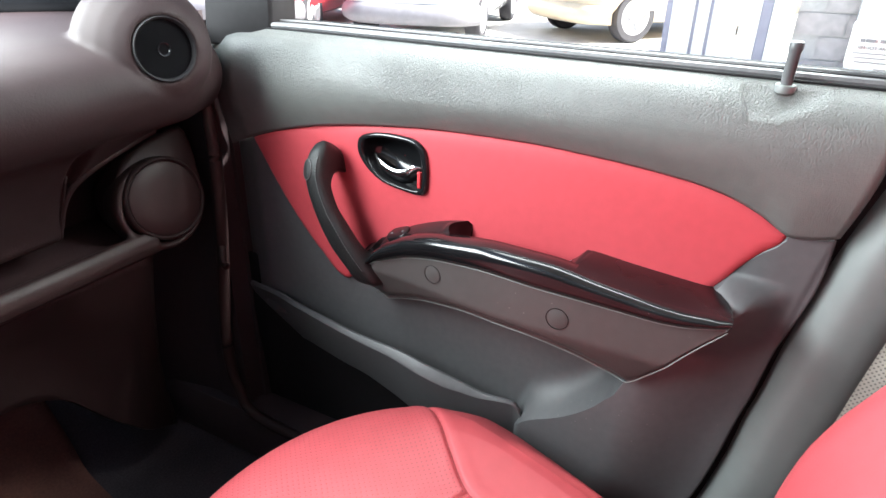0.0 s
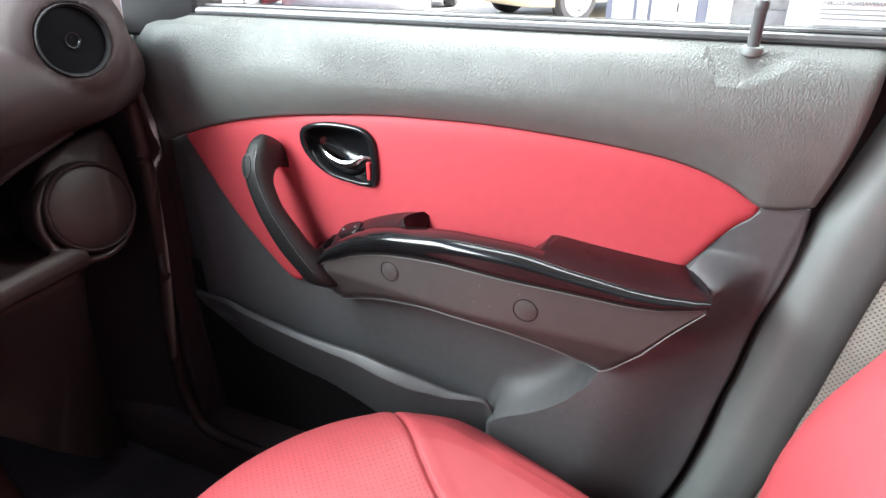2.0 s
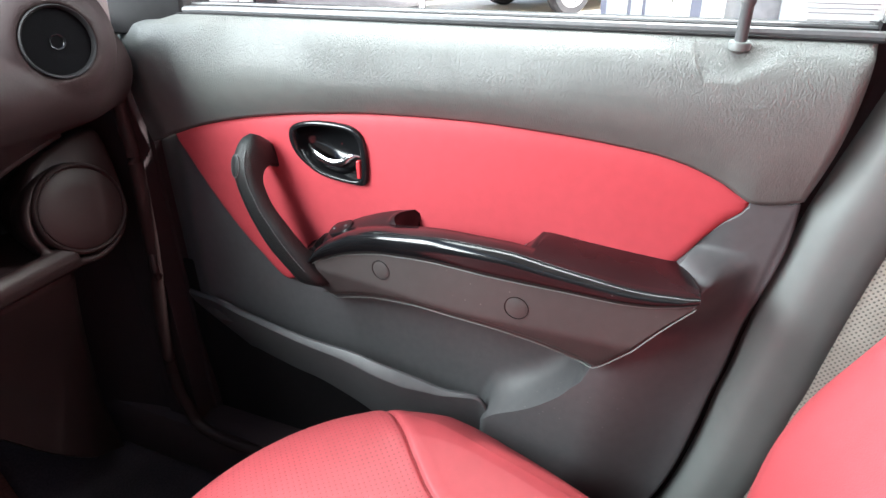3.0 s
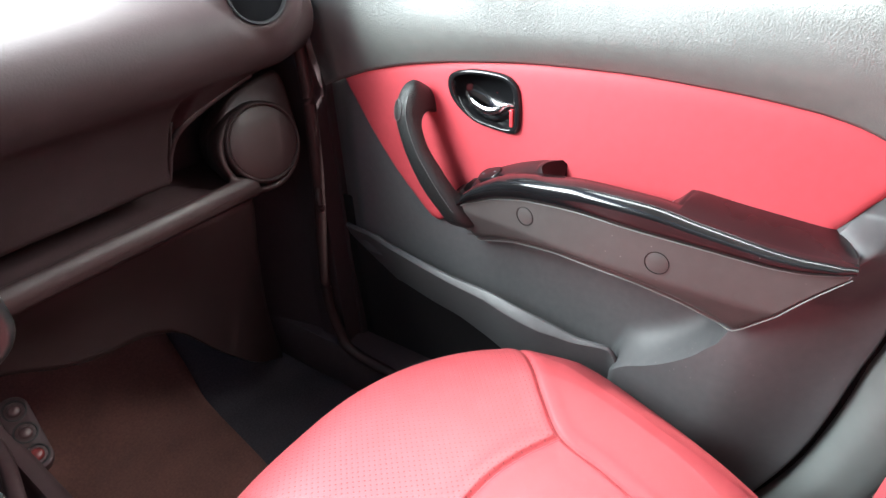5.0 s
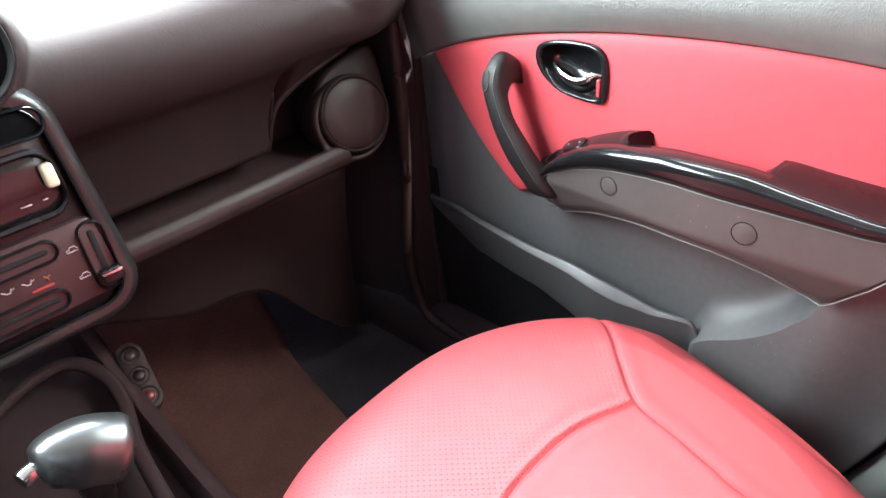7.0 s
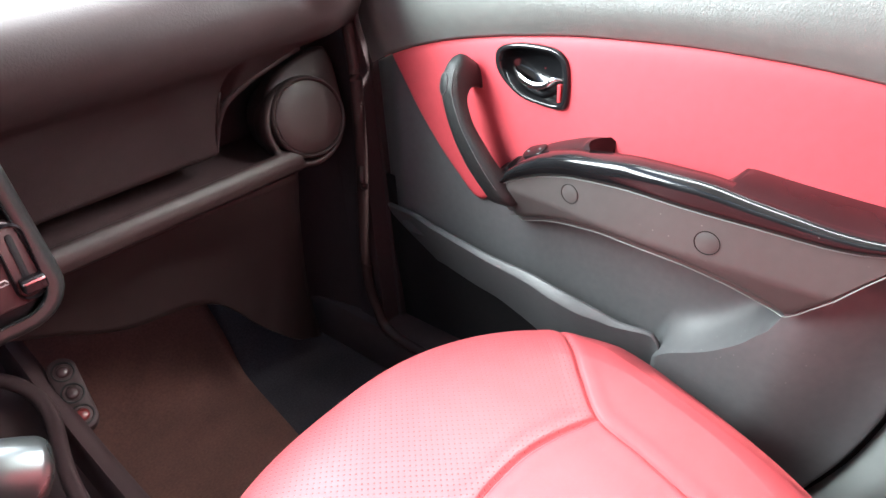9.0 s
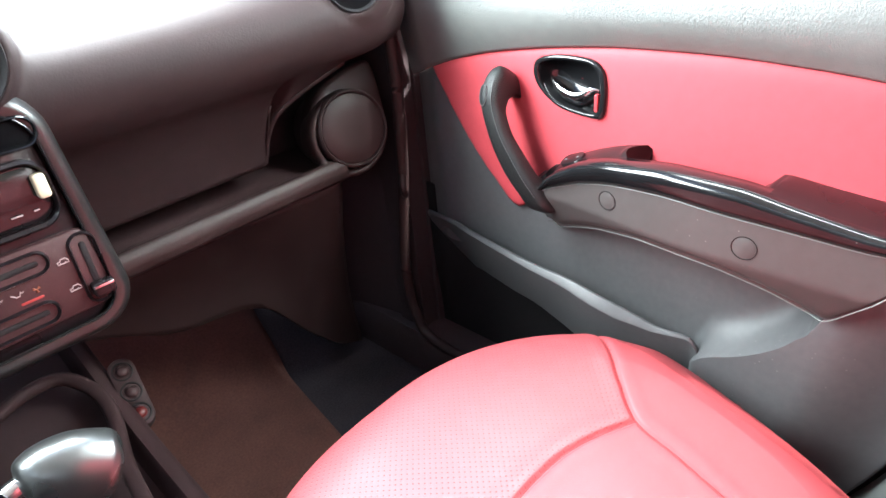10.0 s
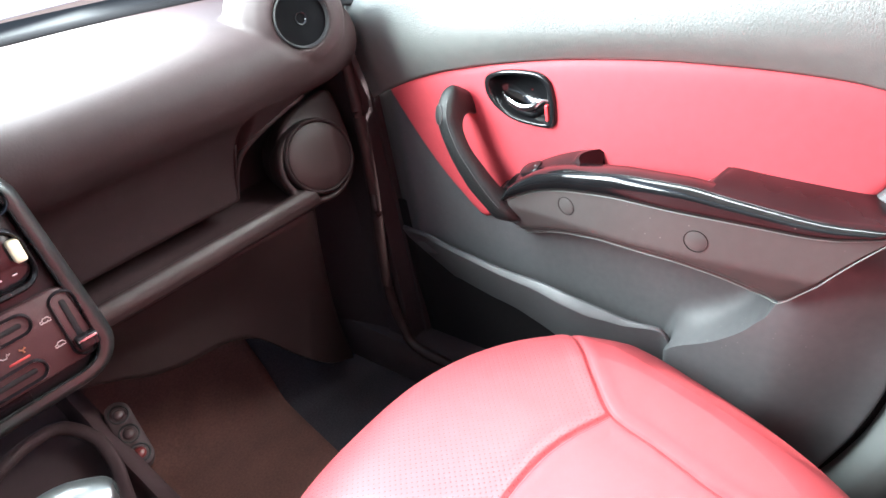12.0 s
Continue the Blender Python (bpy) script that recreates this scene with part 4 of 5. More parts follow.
# cubby between shelf and speaker
rows = []
for q in np.linspace(0, 1, 10):
    z = lerp(0.745, 0.850, q)
    rows.append([(-0.252, lerp(1.0, lerp(0.874, 0.818, q), k), z) for k in np.linspace(0, 1, 5)])
part("cubby_wall", grid(rows), DASH, dash, smooth=60, solid=0.003)
arch = spline([(-0.250, 0.872, 0.752), (-0.250, 0.860, 0.774), (-0.248, 0.846, 0.803), (-0.238, 0.830, 0.831), (-0.208, 0.813, 0.855), (-0.168, 0.802, 0.872), (-0.125, 0.800, 0.884)], 30)
part("cubby_rim", sweep(arch, 0.0045, 10), DASH, dash, "softly lit rim of the dark cubby")
part("cubby_back", box((-0.30, 0.985, 0.66), (0.0, 1.005, 0.90)), DARK_PLASTIC, dash, smooth=0)

# round speaker at the end of the shelf
SPK = facing((-0.106, 0.823, 0.770), (-0.16, -0.96, 0.22))
speaker = part("speaker_pod", lathe([(0.052, -0.13), (0.064, -0.10), (0.064, -0.02), (0.0635, -0.006), (0.062, -0.002), (0.0595, -0.0005), (0.0575, -0.002), (0.0565, -0.006), (0.0, -0.008)], SPK, 56), DASH_LOW, dash, "brown-black round speaker pod", smooth=50)
part("speaker_grille", lathe([(0.0, -0.008), (0.0562, -0.008), (0.0562, -0.004), (0.054, -0.0022), (0.03, -0.0005), (0.0, 0.0002)], SPK, 48), DASH_LOW, speaker, "plain brown-black speaker cover")
around = [(-0.062, 0.0), (-0.056, 0.04), (-0.032, 0.07), (0.0, 0.086), (0.040, 0.096), (0.072, 0.09), (0.076, 0.0), (0.062, -0.045), (0.0, -0.066), (-0.045, -0.05)]
part("speaker_surround", slab([(p.x, p.y) for p in loop_spline([(a, b, 0) for a, b in around], 44)], SPK @ Matrix.Translation((0, 0, -0.022)), 0.04, 0.008), DASH_LOW, speaker, smooth=60)
# the shelf lip swells into a cup round the lower half of the speaker
CUP = SPK @ Matrix.Translation((-0.006, -0.008, 0.0))
part("shelf_lip", merge(grid(lip_rows), lathe([(0.058, -0.08), (0.066, -0.055), (0.0705, -0.028), (0.0700, -0.014), (0.0665, -0.007), (0.062, -0.006), (0.058, -0.012), (0.054, -0.03)], CUP, 56)), DASH_LOW, dash, "rounded brown-black shelf lip cupping the speaker", solid=0.005, blend=(0.0026, 12))


def round_vent(m, r):
    """A ball vent: black bezel, inner dish, centre boss."""
    vent = part("vent_bezel", lathe([(r * 0.98, -0.02), (r * 1.0, 0.0008), (r * 0.975, 0.0026), (r * 0.93, 0.001), (r * 0.90, -0.004), (r * 0.89, -0.012)], m, 56), RUBBER, dash, "black round air vent rim", smooth=60)
    part("vent_bowl", lathe([(r * 0.91, -0.004), (r * 0.80, -0.006), (r * 0.55, -0.009), (r * 0.30, -0.011), (0.0, -0.012)], m, 48), VENT_BLACK, vent, "matt black vent dish", smooth=60)
    part("vent_boss", lathe([(0.0, -0.02), (r * 0.25, -0.02), (r * 0.25, -0.005), (r * 0.21, -0.002), (r * 0.16, -0.003), (r * 0.13, -0.006), (0.0, -0.007)], m, 32), GLOSS_BLACK, vent, "round glossy centre boss", smooth=50)


round_vent(VENT_SIDE, R_SIDE)
round_vent(VENT_MID, R_MID)

# ---- centre stack ----
stack = thing("centre_console_stack", (-0.66, 0.85, 0.64), "dark centre stack with radio and heater sliders", "centre stack")
# local frame: x across the car, y up the leaning face, z out towards the seats
FACE = facing((-0.6759, 0.712, 0.8318), (0.0, -1.0, 0.02)) @ Matrix.Diagonal((0.8987, 0.8987, 0.8987, 1))


def flare(pts):
    """The stack is a little wider at the bottom."""
    return [(px * (1 - 0.07 * (py / 0.125)), py) for px, py in pts]


body = [[FACE @ Vector((px, py, h)) for px, py in flare(rounded(0.306 - g, 0.318 - g, 0.060 - g / 3, 8, 0, 0.015))] for g, h in ((0, -0.12), (0, -0.034), (0.012, -0.022), (0.03, -0.010), (0.06, 0.0))]
part("stack_body", loft(body), SATIN_BLACK, stack, "dark satin stack housing", smooth=50)
crown = graph((0.0, -0.034), (0.03, -0.022), (0.08, -0.012), (0.16, -0.0035), (0.28, 0.0025), (0.45, 0.0068), (0.62, 0.0084), (0.80, 0.0080), (0.94, 0.0072), (1.0, 0.0045))
rings = []
for k in range(17):
    q = k / 16
    w, h, r = lerp(0.306, 0.254, q), lerp(0.318, 0.254, q), lerp(0.060, 0.034, q)
    rings.append([FACE @ Vector((px, py, crown(q))) for px, py in flare(rounded(w, h, r, 8, 0, lerp(0.015, 0.012, q)))])
part("stack_frame", grid(rings, wrap=True), FRAME_GREY, stack, "glossy dark grey frame, pale along its top", solid=0.003, smooth=70)
part("frame_line", sweep([*rings[15], rings[15][0]], 0.0010, 6), GLOSS_BLACK, stack, "thin glossy inner line")
FACE = FACE @ Matrix.Translation((0, 0, 0.0035))
# glossy slot above the radio; a flat black sheet paints its shaded hollow
slot_out, slot_in = rounded(0.252, 0.036, 0.017, 8, 0, 0.119), rounded(0.242, 0.027, 0.0125, 8, 0, 0.119)
blank = part("upper_slot", ring_plate(slot_out, slot_in, FACE @ Matrix.Translation((0, 0, 0.0045)), 0.012, 0.0025), GLOSS_BLACK, stack, "glossy black slot rim above the radio", smooth=60)
part("slot_face", slab(slot_in, FACE @ Matrix.Translation((0, 0, 0.001)), 0.006), VENT_BLACK, blank, "flat black sheet standing for the slot's dark hollow", smooth=40)
# radio slot
radio = part("radio", ring_plate(rounded(0.236, 0.080, 0.026, 8, 0, 0.052), rounded(0.228, 0.066, 0.020, 8, 0, 0.052), FACE @ Matrix.Translation((0, 0, 0.004)), 0.016, 0.003), SATIN_BLACK, stack, "dark radio with a glossy face")
part("radio_face", slab(rounded(0.226, 0.064, 0.02, 8, 0, 0.052), FACE @ Matrix.Translation((0, 0, -0.001)), 0.01), GLOSS_BLACK, radio, "glossy radio face reflecting the red seat", smooth=40)
part("eject_key", slab(rounded(0.0135, 0.028, 0.004, 5, 0.107, 0.059), FACE @ Matrix.Translation((0, 0, 0.008)), 0.012, 0.003), BEIGE_KEY, radio, "pale beige square key", smooth=60)
for k, (px, w) in enumerate(((0.074, 0.012), (0.094, 0.006))):
    part("printed_mark", slab(rounded(w, 0.0016, 0.0007, 3, px, 0.034), FACE @ Matrix.Translation((0, 0, 0.0006)), 0.001, 0.0003), ICON, radio, "small pale printed mark")
# heater panel
heater = part("heater_panel", slab(rounded(0.272, 0.100, 0.022, 8, 0, -0.050), FACE @ Matrix.Translation((0, 0, 0.004)), 0.010, 0.003), KNOB, stack, "red-brown heater control panel", smooth=40)


def slot(px, py, w, h, name):
    """A raised rounded track with a dark groove."""
    o, i = rounded(w, h, min(w, h) / 2 - 0.0005, 8, px, py), rounded(w - 0.008, h - 0.008, min(w, h) / 2 - 0.0045, 8, px, py)
    t = part(name, ring_plate(o, i, FACE @ Matrix.Translation((0, 0, 0.0045)), 0.004, 0.004), SATIN_BLACK, heater, "dark raised slider track", smooth=60)
    q = min(w, h) * 0.22
    gw, gh = (w - h * 0.8, q) if w > h else (q, h - w * 0.8)
    part("slider_groove", slab(rounded(gw, gh, q * 0.45, 4, px, py), FACE @ Matrix.Translation((0, 0, 0.0048)), 0.001, 0.0003), RUBBER, t)


slot(-0.020, -0.021, 0.208, 0.030, "fan_track")
slot(-0.026, -0.081, 0.200, 0.030, "heat_track")
slot(0.120, -0.051, 0.032, 0.094, "air_track")
part("slider_knob", slab(rounded(0.026, 0.018, 0.004, 5, 0.123, -0.078), FACE @ Matrix.Translation((0, 0, 0.015)), 0.014, 0.003), SATIN_BLACK, heater, "dark slider knob", smooth=60)
part("slider_line", slab(rounded(0.024, 0.003, 0.001, 3, 0.123, -0.073), FACE @ Matrix.Translation((0, 0, 0.016)), 0.003, 0.0008), CHROME, heater, "bright line on the slider knob")
VAN = ((-6, -2.5), (-6, 0.5), (-3.2, 1), (-1.6, 3.4), (3.6, 3.4), (5.4, 0.8), (6, 0.4), (6, -2.5), (3.4, -2.5), (2.6, -1.2), (1.8, -2.5), (-2, -2.5), (-2.8, -1.2), (-3.6, -2.5), (-6, -2.5))
FLOW = ((-6.5, 1.6), (-3.4, -0.6), (-2.2, -2.2), (1.6, -2.2), (2.6, 0.4), (3.6, 2.6), (4.6, 0.2), (6.5, 1.8))
FAN = ((0, 0), (-3.6, 1.4), (-3.2, 3.2), (0, 0), (3.2, 3.2), (3.6, 1.4), (0, 0), (1, -3.4), (-1, -3.4), (0, 0))


def printed(px, py, strokes, mt, thick=0.00075):
    """A small line drawing printed on the heater panel."""
    path = [FACE @ Vector((px + u * 0.001, py + v * 0.001, 0.0043)) for u, v in strokes]
    part("printed_icon", sweep(path, thick, 5), mt, heater)


printed(0.095, -0.031, VAN, ICON)
printed(0.096, -0.067, VAN, ICON)
for px in (-0.004, 0.020, 0.041):
    printed(px, -0.047, FLOW, ICON)
printed(0.060, -0.050, FAN, ICON_ORANGE)
part("printed_line", slab(rounded(0.024, 0.003, 0.0012, 3, 0.052, -0.0600), FACE @ Matrix.Translation((0, 0, 0.0046)), 0.0008, 0.0003), ICON_RED, heater)

# ---- floor console and gear lever ----
console = thing("floor_console", (-0.70, 0.7, 0.21), "dark plastic floor console with a tray", "console")
CON = graph((0.10, 0.40), (0.60, 0.405), (0.80, 0.425), (0.93, 0.455), (1.0, 0.487), (1.12, 0.53))
rows = []
for y in np.linspace(0.10, 1.12, 40):
    h = CON(y)
    rows.append([(-0.545, y, 0.20), (-0.540, y, h - 0.06), (-0.545, y, h - 0.022), (-0.556, y, h - 0.006), (-0.570, y, h), (-0.575, y, h - 0.006), (-0.585, y, h - 0.035), (-0.64, y, h - 0.045), (-0.74, y, h - 0.045), (-0.80, y, h - 0.035), (-0.81, y, h - 0.006), (-0.815, y, h), (-0.835, y, h - 0.02), (-0.84, y, 0.20)])
part("console_body", grid(rows), CONSOLE, console, "brown-black moulded console", solid=0.004, smooth=60)
rimp = [Vector((p.x, p.y, CON(p.y) + 0.006)) for p in loop_spline([(-0.70, 0.995, 0), (-0.645, 1.008, 0), (-0.605, 1.0, 0), (-0.578, 0.955, 0), (-0.580, 0.90, 0), (-0.604, 0.81, 0), (-0.618, 0.70, 0), (-0.63, 0.60, 0), (-0.70, 0.55, 0), (-0.77, 0.60, 0), (-0.80, 0.80, 0), (-0.79, 0.95, 0)], 80)]
part("tray_rim", sweep(rimp + [rimp[0]], 0.011, 10), CONSOLE, console, "rounded brown tray rim")
PLATE = facing((-0.5357, 0.945, 0.4473), (0.02, -0.60, 0.80), up=(0.14, 0.79, 0.60))
plate = part("switch_plate", slab(rounded(0.040, 0.122, 0.0195, 8), PLATE, 0.02, 0.003), CONSOLE, console, "red-brown plate with three round switches", smooth=50)
for k in range(3):
    m = PLATE @ Matrix.Translation((0, 0.0375 * (1 - k), 0.0))
    part("switch_well", lathe([(0.0165, -0.002), (0.0165, 0.001), (0.0145, 0.0015), (0.0135, 0.0), (0.0, -0.0005)], m, 28), RUBBER, plate, "dark round switch", smooth=50)
    part("switch_button", lathe([(0.0, -0.002), (0.0095, -0.002), (0.0095, 0.001), (0.006, 0.0035), (0.0, 0.004)], m, 24), KNOB if k < 2 else RED_GLINT, plate, smooth=60)

gear = thing("gear_lever", (-0.70, 0.70, 0.38), "gear lever with a satin silver knob above a dark boot", "gear lever")
part("lever_boot", lathe([(0.0, -0.03), (0.075, -0.03), (0.070, 0.0), (0.050, 0.035), (0.034, 0.075), (0.024, 0.12), (0.018, 0.15), (0.0, 0.15)], facing((-0.695, 0.70, 0.37), (0.02, -0.25, 0.97), up=(0, 1, 0)), 28), BLACK_LEATHER, gear, "dark gathered lever boot", smooth=60)
# satin silver knob lying across the car, release button at the driver end
kn = spline([(-0.7185, 0.585, 0.677), (-0.709, 0.585, 0.676), (-0.690, 0.583, 0.671), (-0.670, 0.580, 0.662), (-0.654, 0.577, 0.653), (-0.640, 0.574, 0.645)], 36)
girth = graph((0.0, 0.004), (0.03, 0.011), (0.10, 0.0175), (0.30, 0.0265), (0.55, 0.0320), (0.80, 0.0315), (0.92, 0.0265), (0.98, 0.0165), (1.0, 0.006))
knob = part("gear_knob", sweep(kn, girth, 32, 1.12), KNOB_SILVER, gear, "satin silver rounded gear knob reflecting the red seat", smooth=70)
part("knob_button", lathe([(0.0, -0.02), (0.0095, -0.02), (0.0095, 0.006), (0.0080, 0.0085), (0.0, 0.009)], facing((-0.723, 0.585, 0.675), (-0.85, -0.30, 0.0)), 24), CHROME, knob, "chrome release button", smooth=50)
part("lever_rod", sweep([Vector((-0.69, 0.665, 0.50)), Vector((-0.683, 0.62, 0.57)), Vector((-0.678, 0.59, 0.635))], 0.017, 14), SATIN_BLACK, gear)

# ---- floor mat ----
mat_bm_rows = []
for y in np.linspace(0.20, 1.42, 48):
    z = 0.206 if y < 1.03 else graph((1.03, 0.206), (1.06, 0.212), (1.12, 0.248), (1.35, 0.408), (1.42, 0.460))(y)
    right = graph((0.2, -0.40), (0.786, -0.271), (1.02, -0.232), (1.12, -0.208), (1.42, -0.165))(y)
    mat_bm_rows.append([(lerp(-0.545, right, q), y, z + 0.004 + 0.002 * noise.noise((q * 4, y * 6, 0))) for q in np.linspace(0, 1, 16)])
tagged(part("floor_mat", grid(mat_bm_rows), MAT_BROWN, solid=0.008), "brown carpet floor mat rising up the toe board", "floor mat")

# ---- passenger seat ----
seat = thing("car_seat", (-0.335, 0.15, 0.21), "front passenger seat in red leatherette, perforated front panel", "car seat")
SX, SY, SA, SB = -0.3547, 0.2196, 0.3223, 0.3039
SL = 0.3153  # half width towards the console


def seat_top(u, v, r):
    """Height of the cushion at plan fractions u (across) and v (front 1, rear -1), r towards the edge."""
    crown = lerp(max(0.0, 1 - r ** 4.92) ** 0.277, max(0.0, 1 - r ** 5.47) ** 0.2715, min(1, max(0.0, u)) ** 2)
    q = min(1, max(0, (abs(u) - 0.35) / 0.4))
    return 0.4286 + 0.1246 * crown + 0.0462 * max(v, -1) + 0.0256 * q * q * min(1, (1 - r) / 0.3) - 0.0044 * max(0, u) * max(0, 0.25 - v)


def seat_power(u, v):
    """The door-side front corner is rounder than the others."""
    return 2.14 if u > 0 and v > 0 else 2.95


def seat_width(u, v):
    """Half width at a plan place; the door side narrows towards the backrest."""
    return SA * (1 - 0.225 * max(0, 0.25 - v)) if u > 0 else SL


seam_a = spline([(-0.098, 0.376, 0), (-0.120, 0.348, 0), (-0.145, 0.322, 0), (-0.171, 0.297, 0), (-0.209, 0.253, 0), (-0.220, 0.198, 0), (-0.230, 0.153, 0), (-0.238, 0.111, 0), (-0.250, -0.02, 0), (-0.254, -0.11, 0)], 360)
seam_b = spline([(-0.209, 0.253, 0), (-0.256, 0.274, 0), (-0.302, 0.287, 0), (-0.350, 0.291, 0), (-0.395, 0.290, 0), (-0.425, 0.284, 0), (-0.462, 0.271, 0), (-0.500, 0.253, 0)], 200)
seam_c = [Vector((2 * SX - p.x, p.y, 0)) for p in seam_a]
SEAMS = np.array([(p.x, p.y) for p in seam_a + seam_b + seam_c])


def groove(x, y):
    d = float(np.sqrt(((SEAMS - (x, y)) ** 2).sum(1).min()))
    return -0.0048 * math.exp(-(d / 0.0026) ** 2) + 0.0016 * math.exp(-((d - 0.012) / 0.010) ** 2)


NR, NA = 190, 560
verts, ids = [], []
for i in range(NR + 1):
    r = (i / NR) ** 0.8
    row = []
    for k in range(NA):
        a = 2 * math.pi * k / NA
        ca, sa = math.cos(a), math.sin(a)
        pw = seat_power(ca, sa)
        s = 1 / (abs(ca) ** pw + abs(sa) ** pw) ** (1 / pw)
        u, v = r * s * ca, r * s * sa
        x, y = SX + seat_width(u, v) * u, SY + (SB if v > 0 else 0.34) * v
        z = seat_top(u, v, r) + (groove(x, y) if r < 0.985 else 0)
        row.append((x, y, z))
    verts.append(row)
side = []
for q, grow in ((0.25, 1.004), (0.6, 0.995), (1.0, 0.96)):
    side.append([(SX + (x - SX) * grow, SY + (y - SY) * grow, lerp(z, 0.30, q)) for x, y, z in verts[-1]])


seam_a_short, seam_b_short = seam_a[::5], seam_b[::5]


def in_front(x, y):
    """Ahead of the cross seam and between the side seams."""
    sx = min(seam_a_short, key=lambda p: abs(p.y - y)).x
    cross = min(seam_b_short, key=lambda p: abs(p.x - x)).y
    inner = x < sx - 0.001 and x > 2 * SX - sx + 0.001
    return (2 if y > cross else 1) if inner or y > 0.372 else 0


zones = {0: bmesh.new(), 1: bmesh.new(), 2: bmesh.new()}
caches = {0: {}, 1: {}, 2: {}}
allrows = verts + side
for i in range(len(allrows) - 1):
    for k in range(NA):
        quad = [(i, k), (i, (k + 1) % NA), (i + 1, (k + 1) % NA), (i + 1, k)]
        cx = sum(allrows[a][b][0] for a, b in quad) / 4
        cy = sum(allrows[a][b][1] for a, b in quad) / 4
        zone = in_front(cx, cy)
        if zone == 2 and i > NR - 18 and cx > -0.14:
            zone = 0
        bmz, cache = zones[zone], caches[zone]
        vs = []
        for key in quad:
            if key[0] == 0:
                key = (0, 0)
            if key not in cache:
                cache[key] = bmz.verts.new(allrows[key[0]][key[1]])
            if cache[key] not in vs:
                vs.append(cache[key])
        if len(vs) > 2:
            bmz.faces.new(vs)
part("seat_bolster", zones[0], RED, seat, "plain red cushion bolsters", smooth=80)
part("seat_centre", zones[1], RED, seat, "plain red seat centre", smooth=80)
part("front_panel", zones[2], RED_PERF, seat, "red perforated front panel of the cushion", smooth=80)
part("seat_base", loft([[(x, y, z) for x, y in rounded(0.42, 0.52, 0.06, 6, SX, SY - 0.02)] for z in (0.205, 0.33)]), DARK_PLASTIC, seat, "dark seat base", smooth=40)

# sewn lines sunk into the cushion


def on_seat(p):
    v = (p.y - SY) / (SB if p.y > SY else 0.34)
    u = (p.x - SX) / seat_width(p.x - SX, v)
    pw = seat_power(u, v)
    r = min(0.98, (abs(u) ** pw + abs(v) ** pw) ** (1 / pw))
    return Vector((p.x, p.y, seat_top(u, v, r) - 0.0045))


for line in (seam_a[12:330:3], seam_b[::3], seam_c[12:330:3]):
    part("seam_line", sweep([on_seat(p) for p in line], 0.0011, 6), SEAM_RED, seat, "dark red sewn seam")

# backrest
front_y = graph((0.42, -0.024), (0.545, -0.026), (0.613, -0.030), (0.672, -0.036), (0.715, -0.045), (0.748, -0.057), (0.783, -0.074), (0.816, -0.090), (0.95, -0.152), (1.10, -0.205), (1.20, -0.245))
rings = []
for z in np.linspace(0.40, 1.16, 44):
    f = front_y(z)
    taper = 1 - 0.10 * ramp01(0.8, 1.16, z)
    hw = 0.252 * taper * (1 - 0.25 * ramp01(1.08, 1.16, z) ** 2)
    th = 0.135 - 0.05 * ramp01(0.8, 1.16, z)
    ring = []
    for k in range(48):
        a = 2 * math.pi * k / 48
        ca, sa = math.cos(a), math.sin(a)
        px = hw * math.copysign(abs(ca) ** 0.45, ca)
        py = th / 2 * math.copysign(abs(sa) ** 0.62, sa)
        dish = -0.030 * ramp01(0.75, 0.35, abs(px) / hw) if sa > 0 else 0
        ring.append((SX + px, f - th / 2 + py + dish, z))
    rings.append(ring)
part("backrest", loft(rings), RED, seat, "red leatherette backrest with raised side bolsters", smooth=70)


# ---- outside ----
yard = []
for i in range(25):
    yard.append([(-60 + 5 * i, -60 + 5 * k, 0.0) for k in range(25)])
tagged(part("ground", grid(yard), CONCRETE, smooth=0), "pale sunlit concrete yard", "ground", kind="structure")


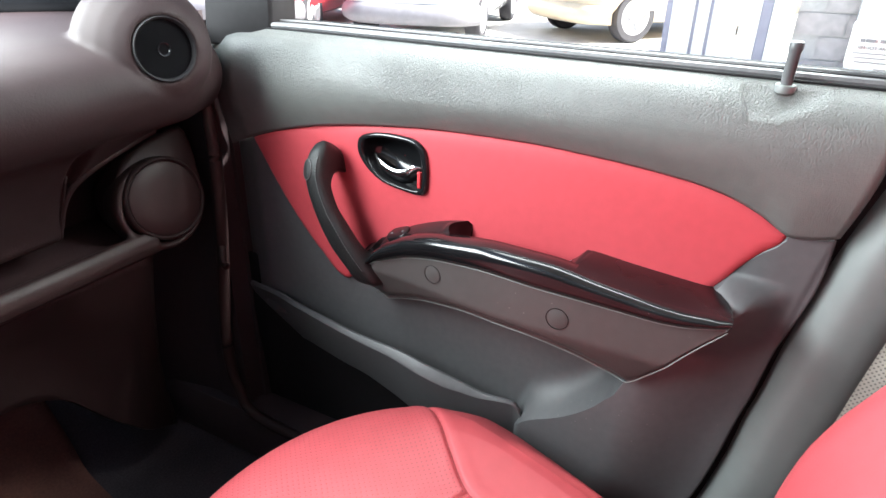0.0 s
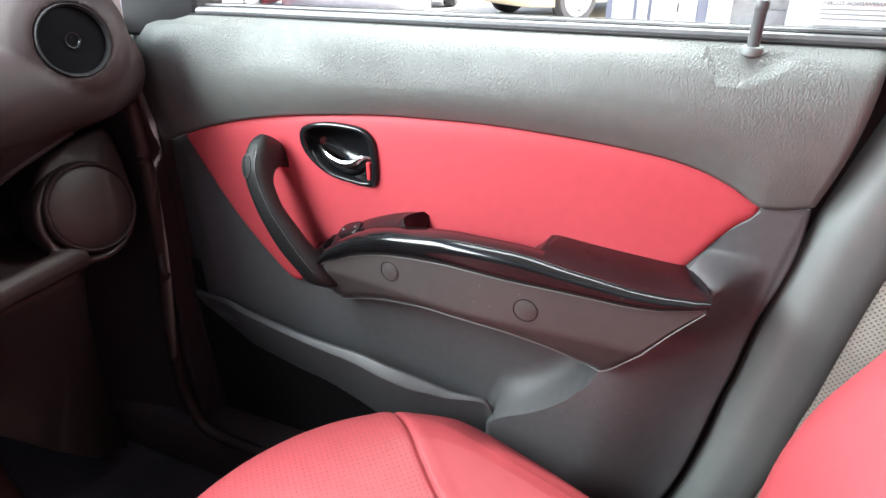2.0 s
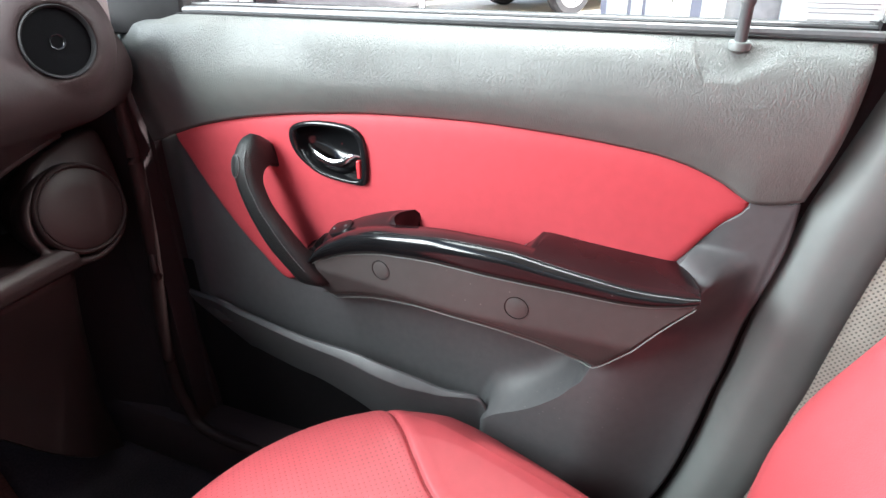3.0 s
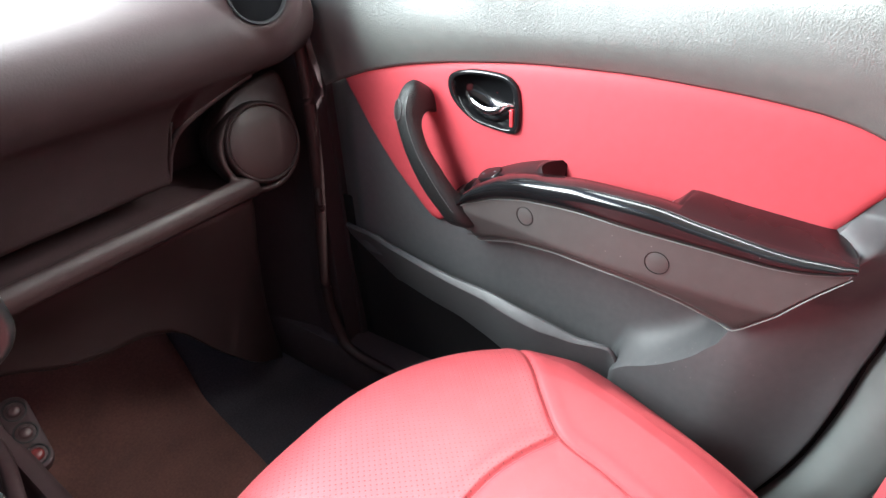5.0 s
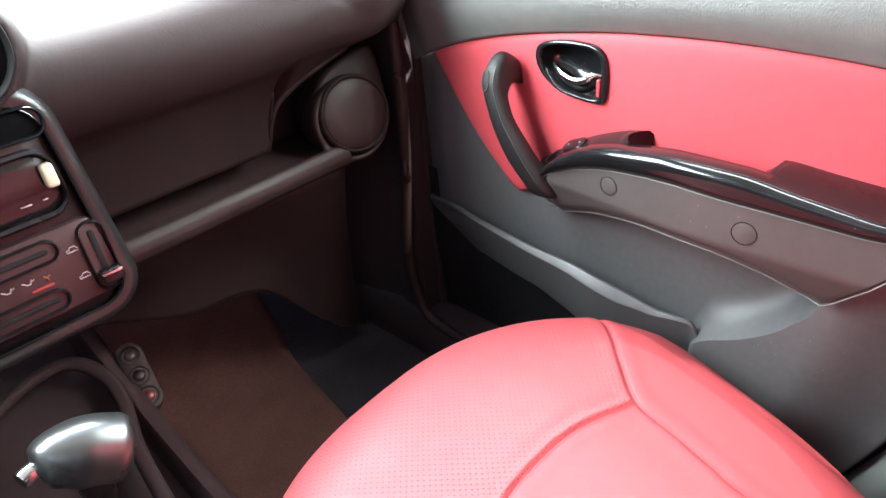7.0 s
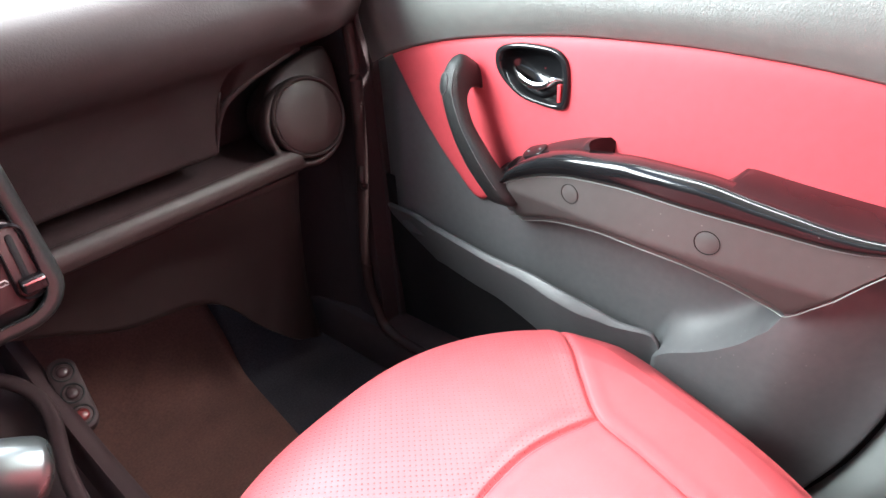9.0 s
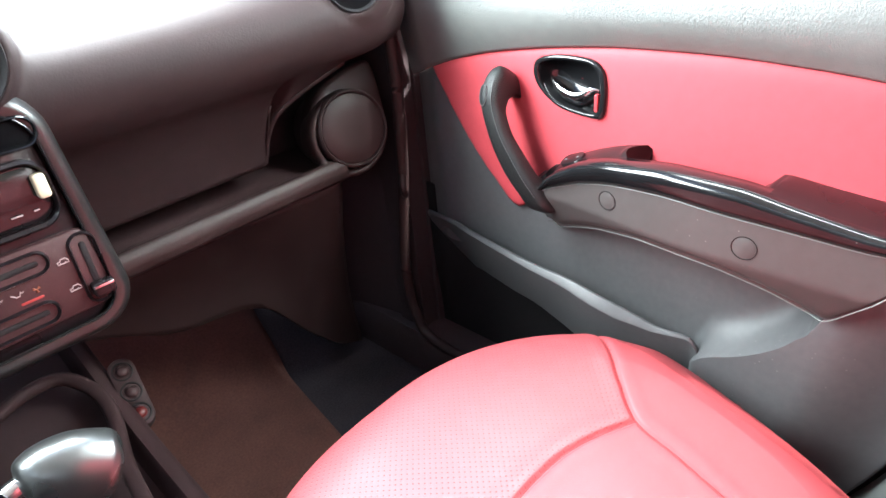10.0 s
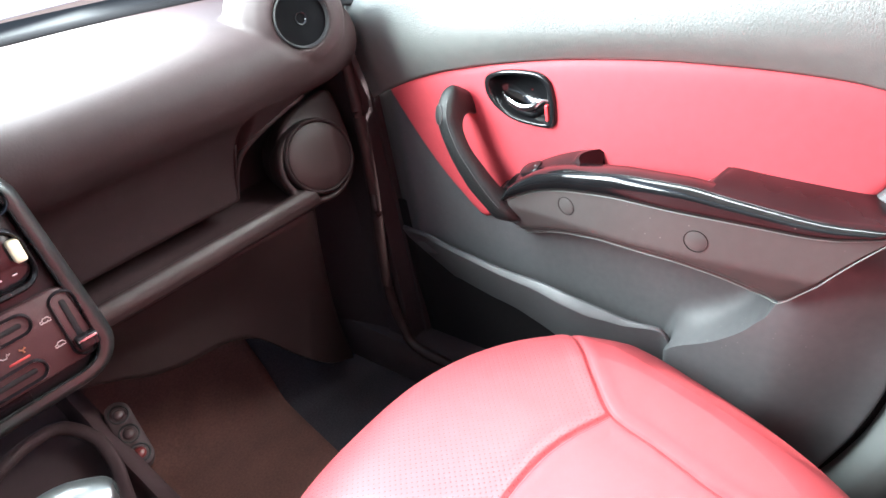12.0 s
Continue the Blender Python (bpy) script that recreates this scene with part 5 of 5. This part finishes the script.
def parked_car(at, turn, paint, label, wheel_r=0.29, dark=True):
    """A plain hatchback: hull, bumpers, glass, four wheels."""
    m = pose(at[0], at[1], at[2], 0, 0, turn)
    base = thing("parked_car", at, label, "car", "cars parked in the yard")
    stations = ((-1.80, 0.42, 0.70, 0.66), (-1.72, 0.30, 0.86, 0.76), (-1.3, 0.22, 0.92, 0.80), (0.3, 0.21, 0.93, 0.81), (1.1, 0.22, 0.90, 0.80), (1.6, 0.28, 0.80, 0.74), (1.74, 0.40, 0.66, 0.62))
    rings = []
    for x, lo, hi, w in stations:
        rings.append([m @ Vector((x, sy * w * k, lerp(lo, hi, q))) for sy, k, q in ((1, 0.86, 0.0), (1, 1.0, 0.25), (1, 1.02, 0.6), (1, 0.95, 1.0), (-1, 0.95, 1.0), (-1, 1.02, 0.6), (-1, 1.0, 0.25), (-1, 0.86, 0.0))])
    part("car_body", loft(rings), paint, base, bevel=0.03)
    cab = [[m @ Vector((x * s + o, sy * w, z)) for x, sy in ((-1.0, -1), (-1.0, 1), (0.95, 1), (0.95, -1))] for s, o, w, z in ((1.45, -0.25, 0.72, 0.90), (1.05, -0.30, 0.58, 1.40), (1.0, -0.3, 0.54, 1.45))]
    part("cabin", loft(cab), paint, base, bevel=0.05)
    for sy in (-1, 1):
        for x0, x1 in ((-1.35, -0.45), (-0.38, 0.75)):
            q = [[m @ Vector((lerp(x0, x1, f) * (1 - 0.25 * h), sy * (lerp(0.715, 0.60, h) + 0.004), lerp(0.94, 1.34, h))) for f in (0, 1)] for h in (0, 1)]
            part("side_window", grid(q), GLOSS_BLACK, base, "dark side window", solid=0.01, smooth=0)
    for sx in (-1, 1):
        pth = spline([m @ Vector((sx * 1.50, -0.78, 0.33)), m @ Vector((sx * 1.74, -0.55, 0.33)), m @ Vector((sx * 1.80, 0, 0.33)), m @ Vector((sx * 1.74, 0.55, 0.33)), m @ Vector((sx * 1.50, 0.78, 0.33))], 20)
        part("bumper", sweep(pth, 0.105, 10, 1.1), BUMPER_GREY if dark else paint, base, "grey bumper")
        for sy in (-1, 1):
            part("headlight", slab(rounded(0.30, 0.16, 0.05), m @ facing((sx * 1.735, sy * 0.5, 0.66), (sx, sy * 0.3, 0.25)), 0.05, 0.01), SILVER if sx > 0 else CAR_RED, base, "car lamp")
    for wx in (-1.15, 1.15):
        for sy in (-1, 1):
            wm = m @ facing((wx, sy * 0.70, wheel_r), (0, sy, 0))
            tyre = part("tyre", lathe([(wheel_r * 0.66, -0.09), (wheel_r * 0.93, -0.09), (wheel_r, -0.06), (wheel_r, 0.06), (wheel_r * 0.93, 0.09), (wheel_r * 0.70, 0.09), (wheel_r * 0.68, 0.03), (0.0, 0.02)], wm, 36), TYRE, base, "dark tyre")
            part("rim", lathe([(wheel_r * 0.69, -0.05), (wheel_r * 0.69, 0.085), (wheel_r * 0.58, 0.094), (wheel_r * 0.56, 0.04)], wm, 36), RIM, tyre, "pale wheel rim")
            part("hub", lathe([(wheel_r * 0.16, 0.02), (wheel_r * 0.16, 0.07), (wheel_r * 0.10, 0.082), (0.0, 0.084)], wm, 20), RIM, tyre)
            for k in range(5):
                sm = wm @ pose(0, 0, 0, 0, 0, 72 * k)
                part("spoke", slab(rounded(0.045, wheel_r * 0.62, 0.015, 4, 0, wheel_r * 0.33), sm @ Matrix.Translation((0, 0, 0.075)), 0.04, 0.008), RIM, tyre)
    return base


parked_car((8.92, 1.80, 0.0), 143, CAR_BEIGE, "beige hatchback parked on the yard", 0.30, dark=False)
parked_car((7.55, 4.50, 0.0), 194, CAR_SILVER, "silver hatchback with grey bumpers parked on the yard")
parked_car((6.65, 6.40, 0.0), 196, CAR_RED, "red hatchback parked on the yard")

# gate of white uprights with a grey post, then a block wall
gate = thing("metal_gate", (6.0, 0.9, 0.0), "white metal gate with upright slats", "gate")
for hi, lo in ((1.19, 0.99), (0.96, 0.855), (0.825, 0.60), (0.58, 0.42), (0.33, 0.15)):
    part("gate_slat", box((5.98, lo, 0.05), (6.03, hi, 2.2)), WHITE_PAINT, gate, bevel=0.006)
# thin grey strips paint the shadows between slats; the last is a post
for y, w in ((1.22, 0.03), (0.975, 0.015), (0.84, 0.015), (0.375, 0.045)):
    part("gate_upright", box((6.0, y - w, 0.0), (6.06, y + w, 2.3)), GATE_GREY, gate, "grey upright; thin ones stand for shadow between slats", bevel=0.006)
part("gate_upright", box((5.98, -0.55, 0.0), (6.09, -0.33, 2.3)), WHITE_PAINT, gate, "white end post of the gate", bevel=0.006)
part("gate_rail", box((6.03, 0.0, 0.08), (6.07, 1.36, 0.16)), GATE_GREY, gate)
part("gate_rail", box((6.03, 0.0, 1.9), (6.07, 1.36, 1.98)), GATE_GREY, gate)

wall = tagged(part("wall_yard", box((6.15, -7.9, 0.0), (6.25, 0.13, 2.2)), JOINT, smooth=0), "grey block yard wall with pale joints", "wall", kind="structure")
bm_block = box((6.135, -0.19, 0.0), (6.2, 0.19, 0.185))
first = part("block", bm_block, BLOCK, wall, bevel=0.0)
first.location = (0, -0.07, 0.0)
for r in range(6):
    for c in range(8):
        if r == 0 and c == 0:
            continue
        ob = new("block", first.data)
        ob.parent = wall
        ob.location = (0.0, -0.07 - c * 0.40 - (0.2 if r % 2 else 0), r * 0.20)
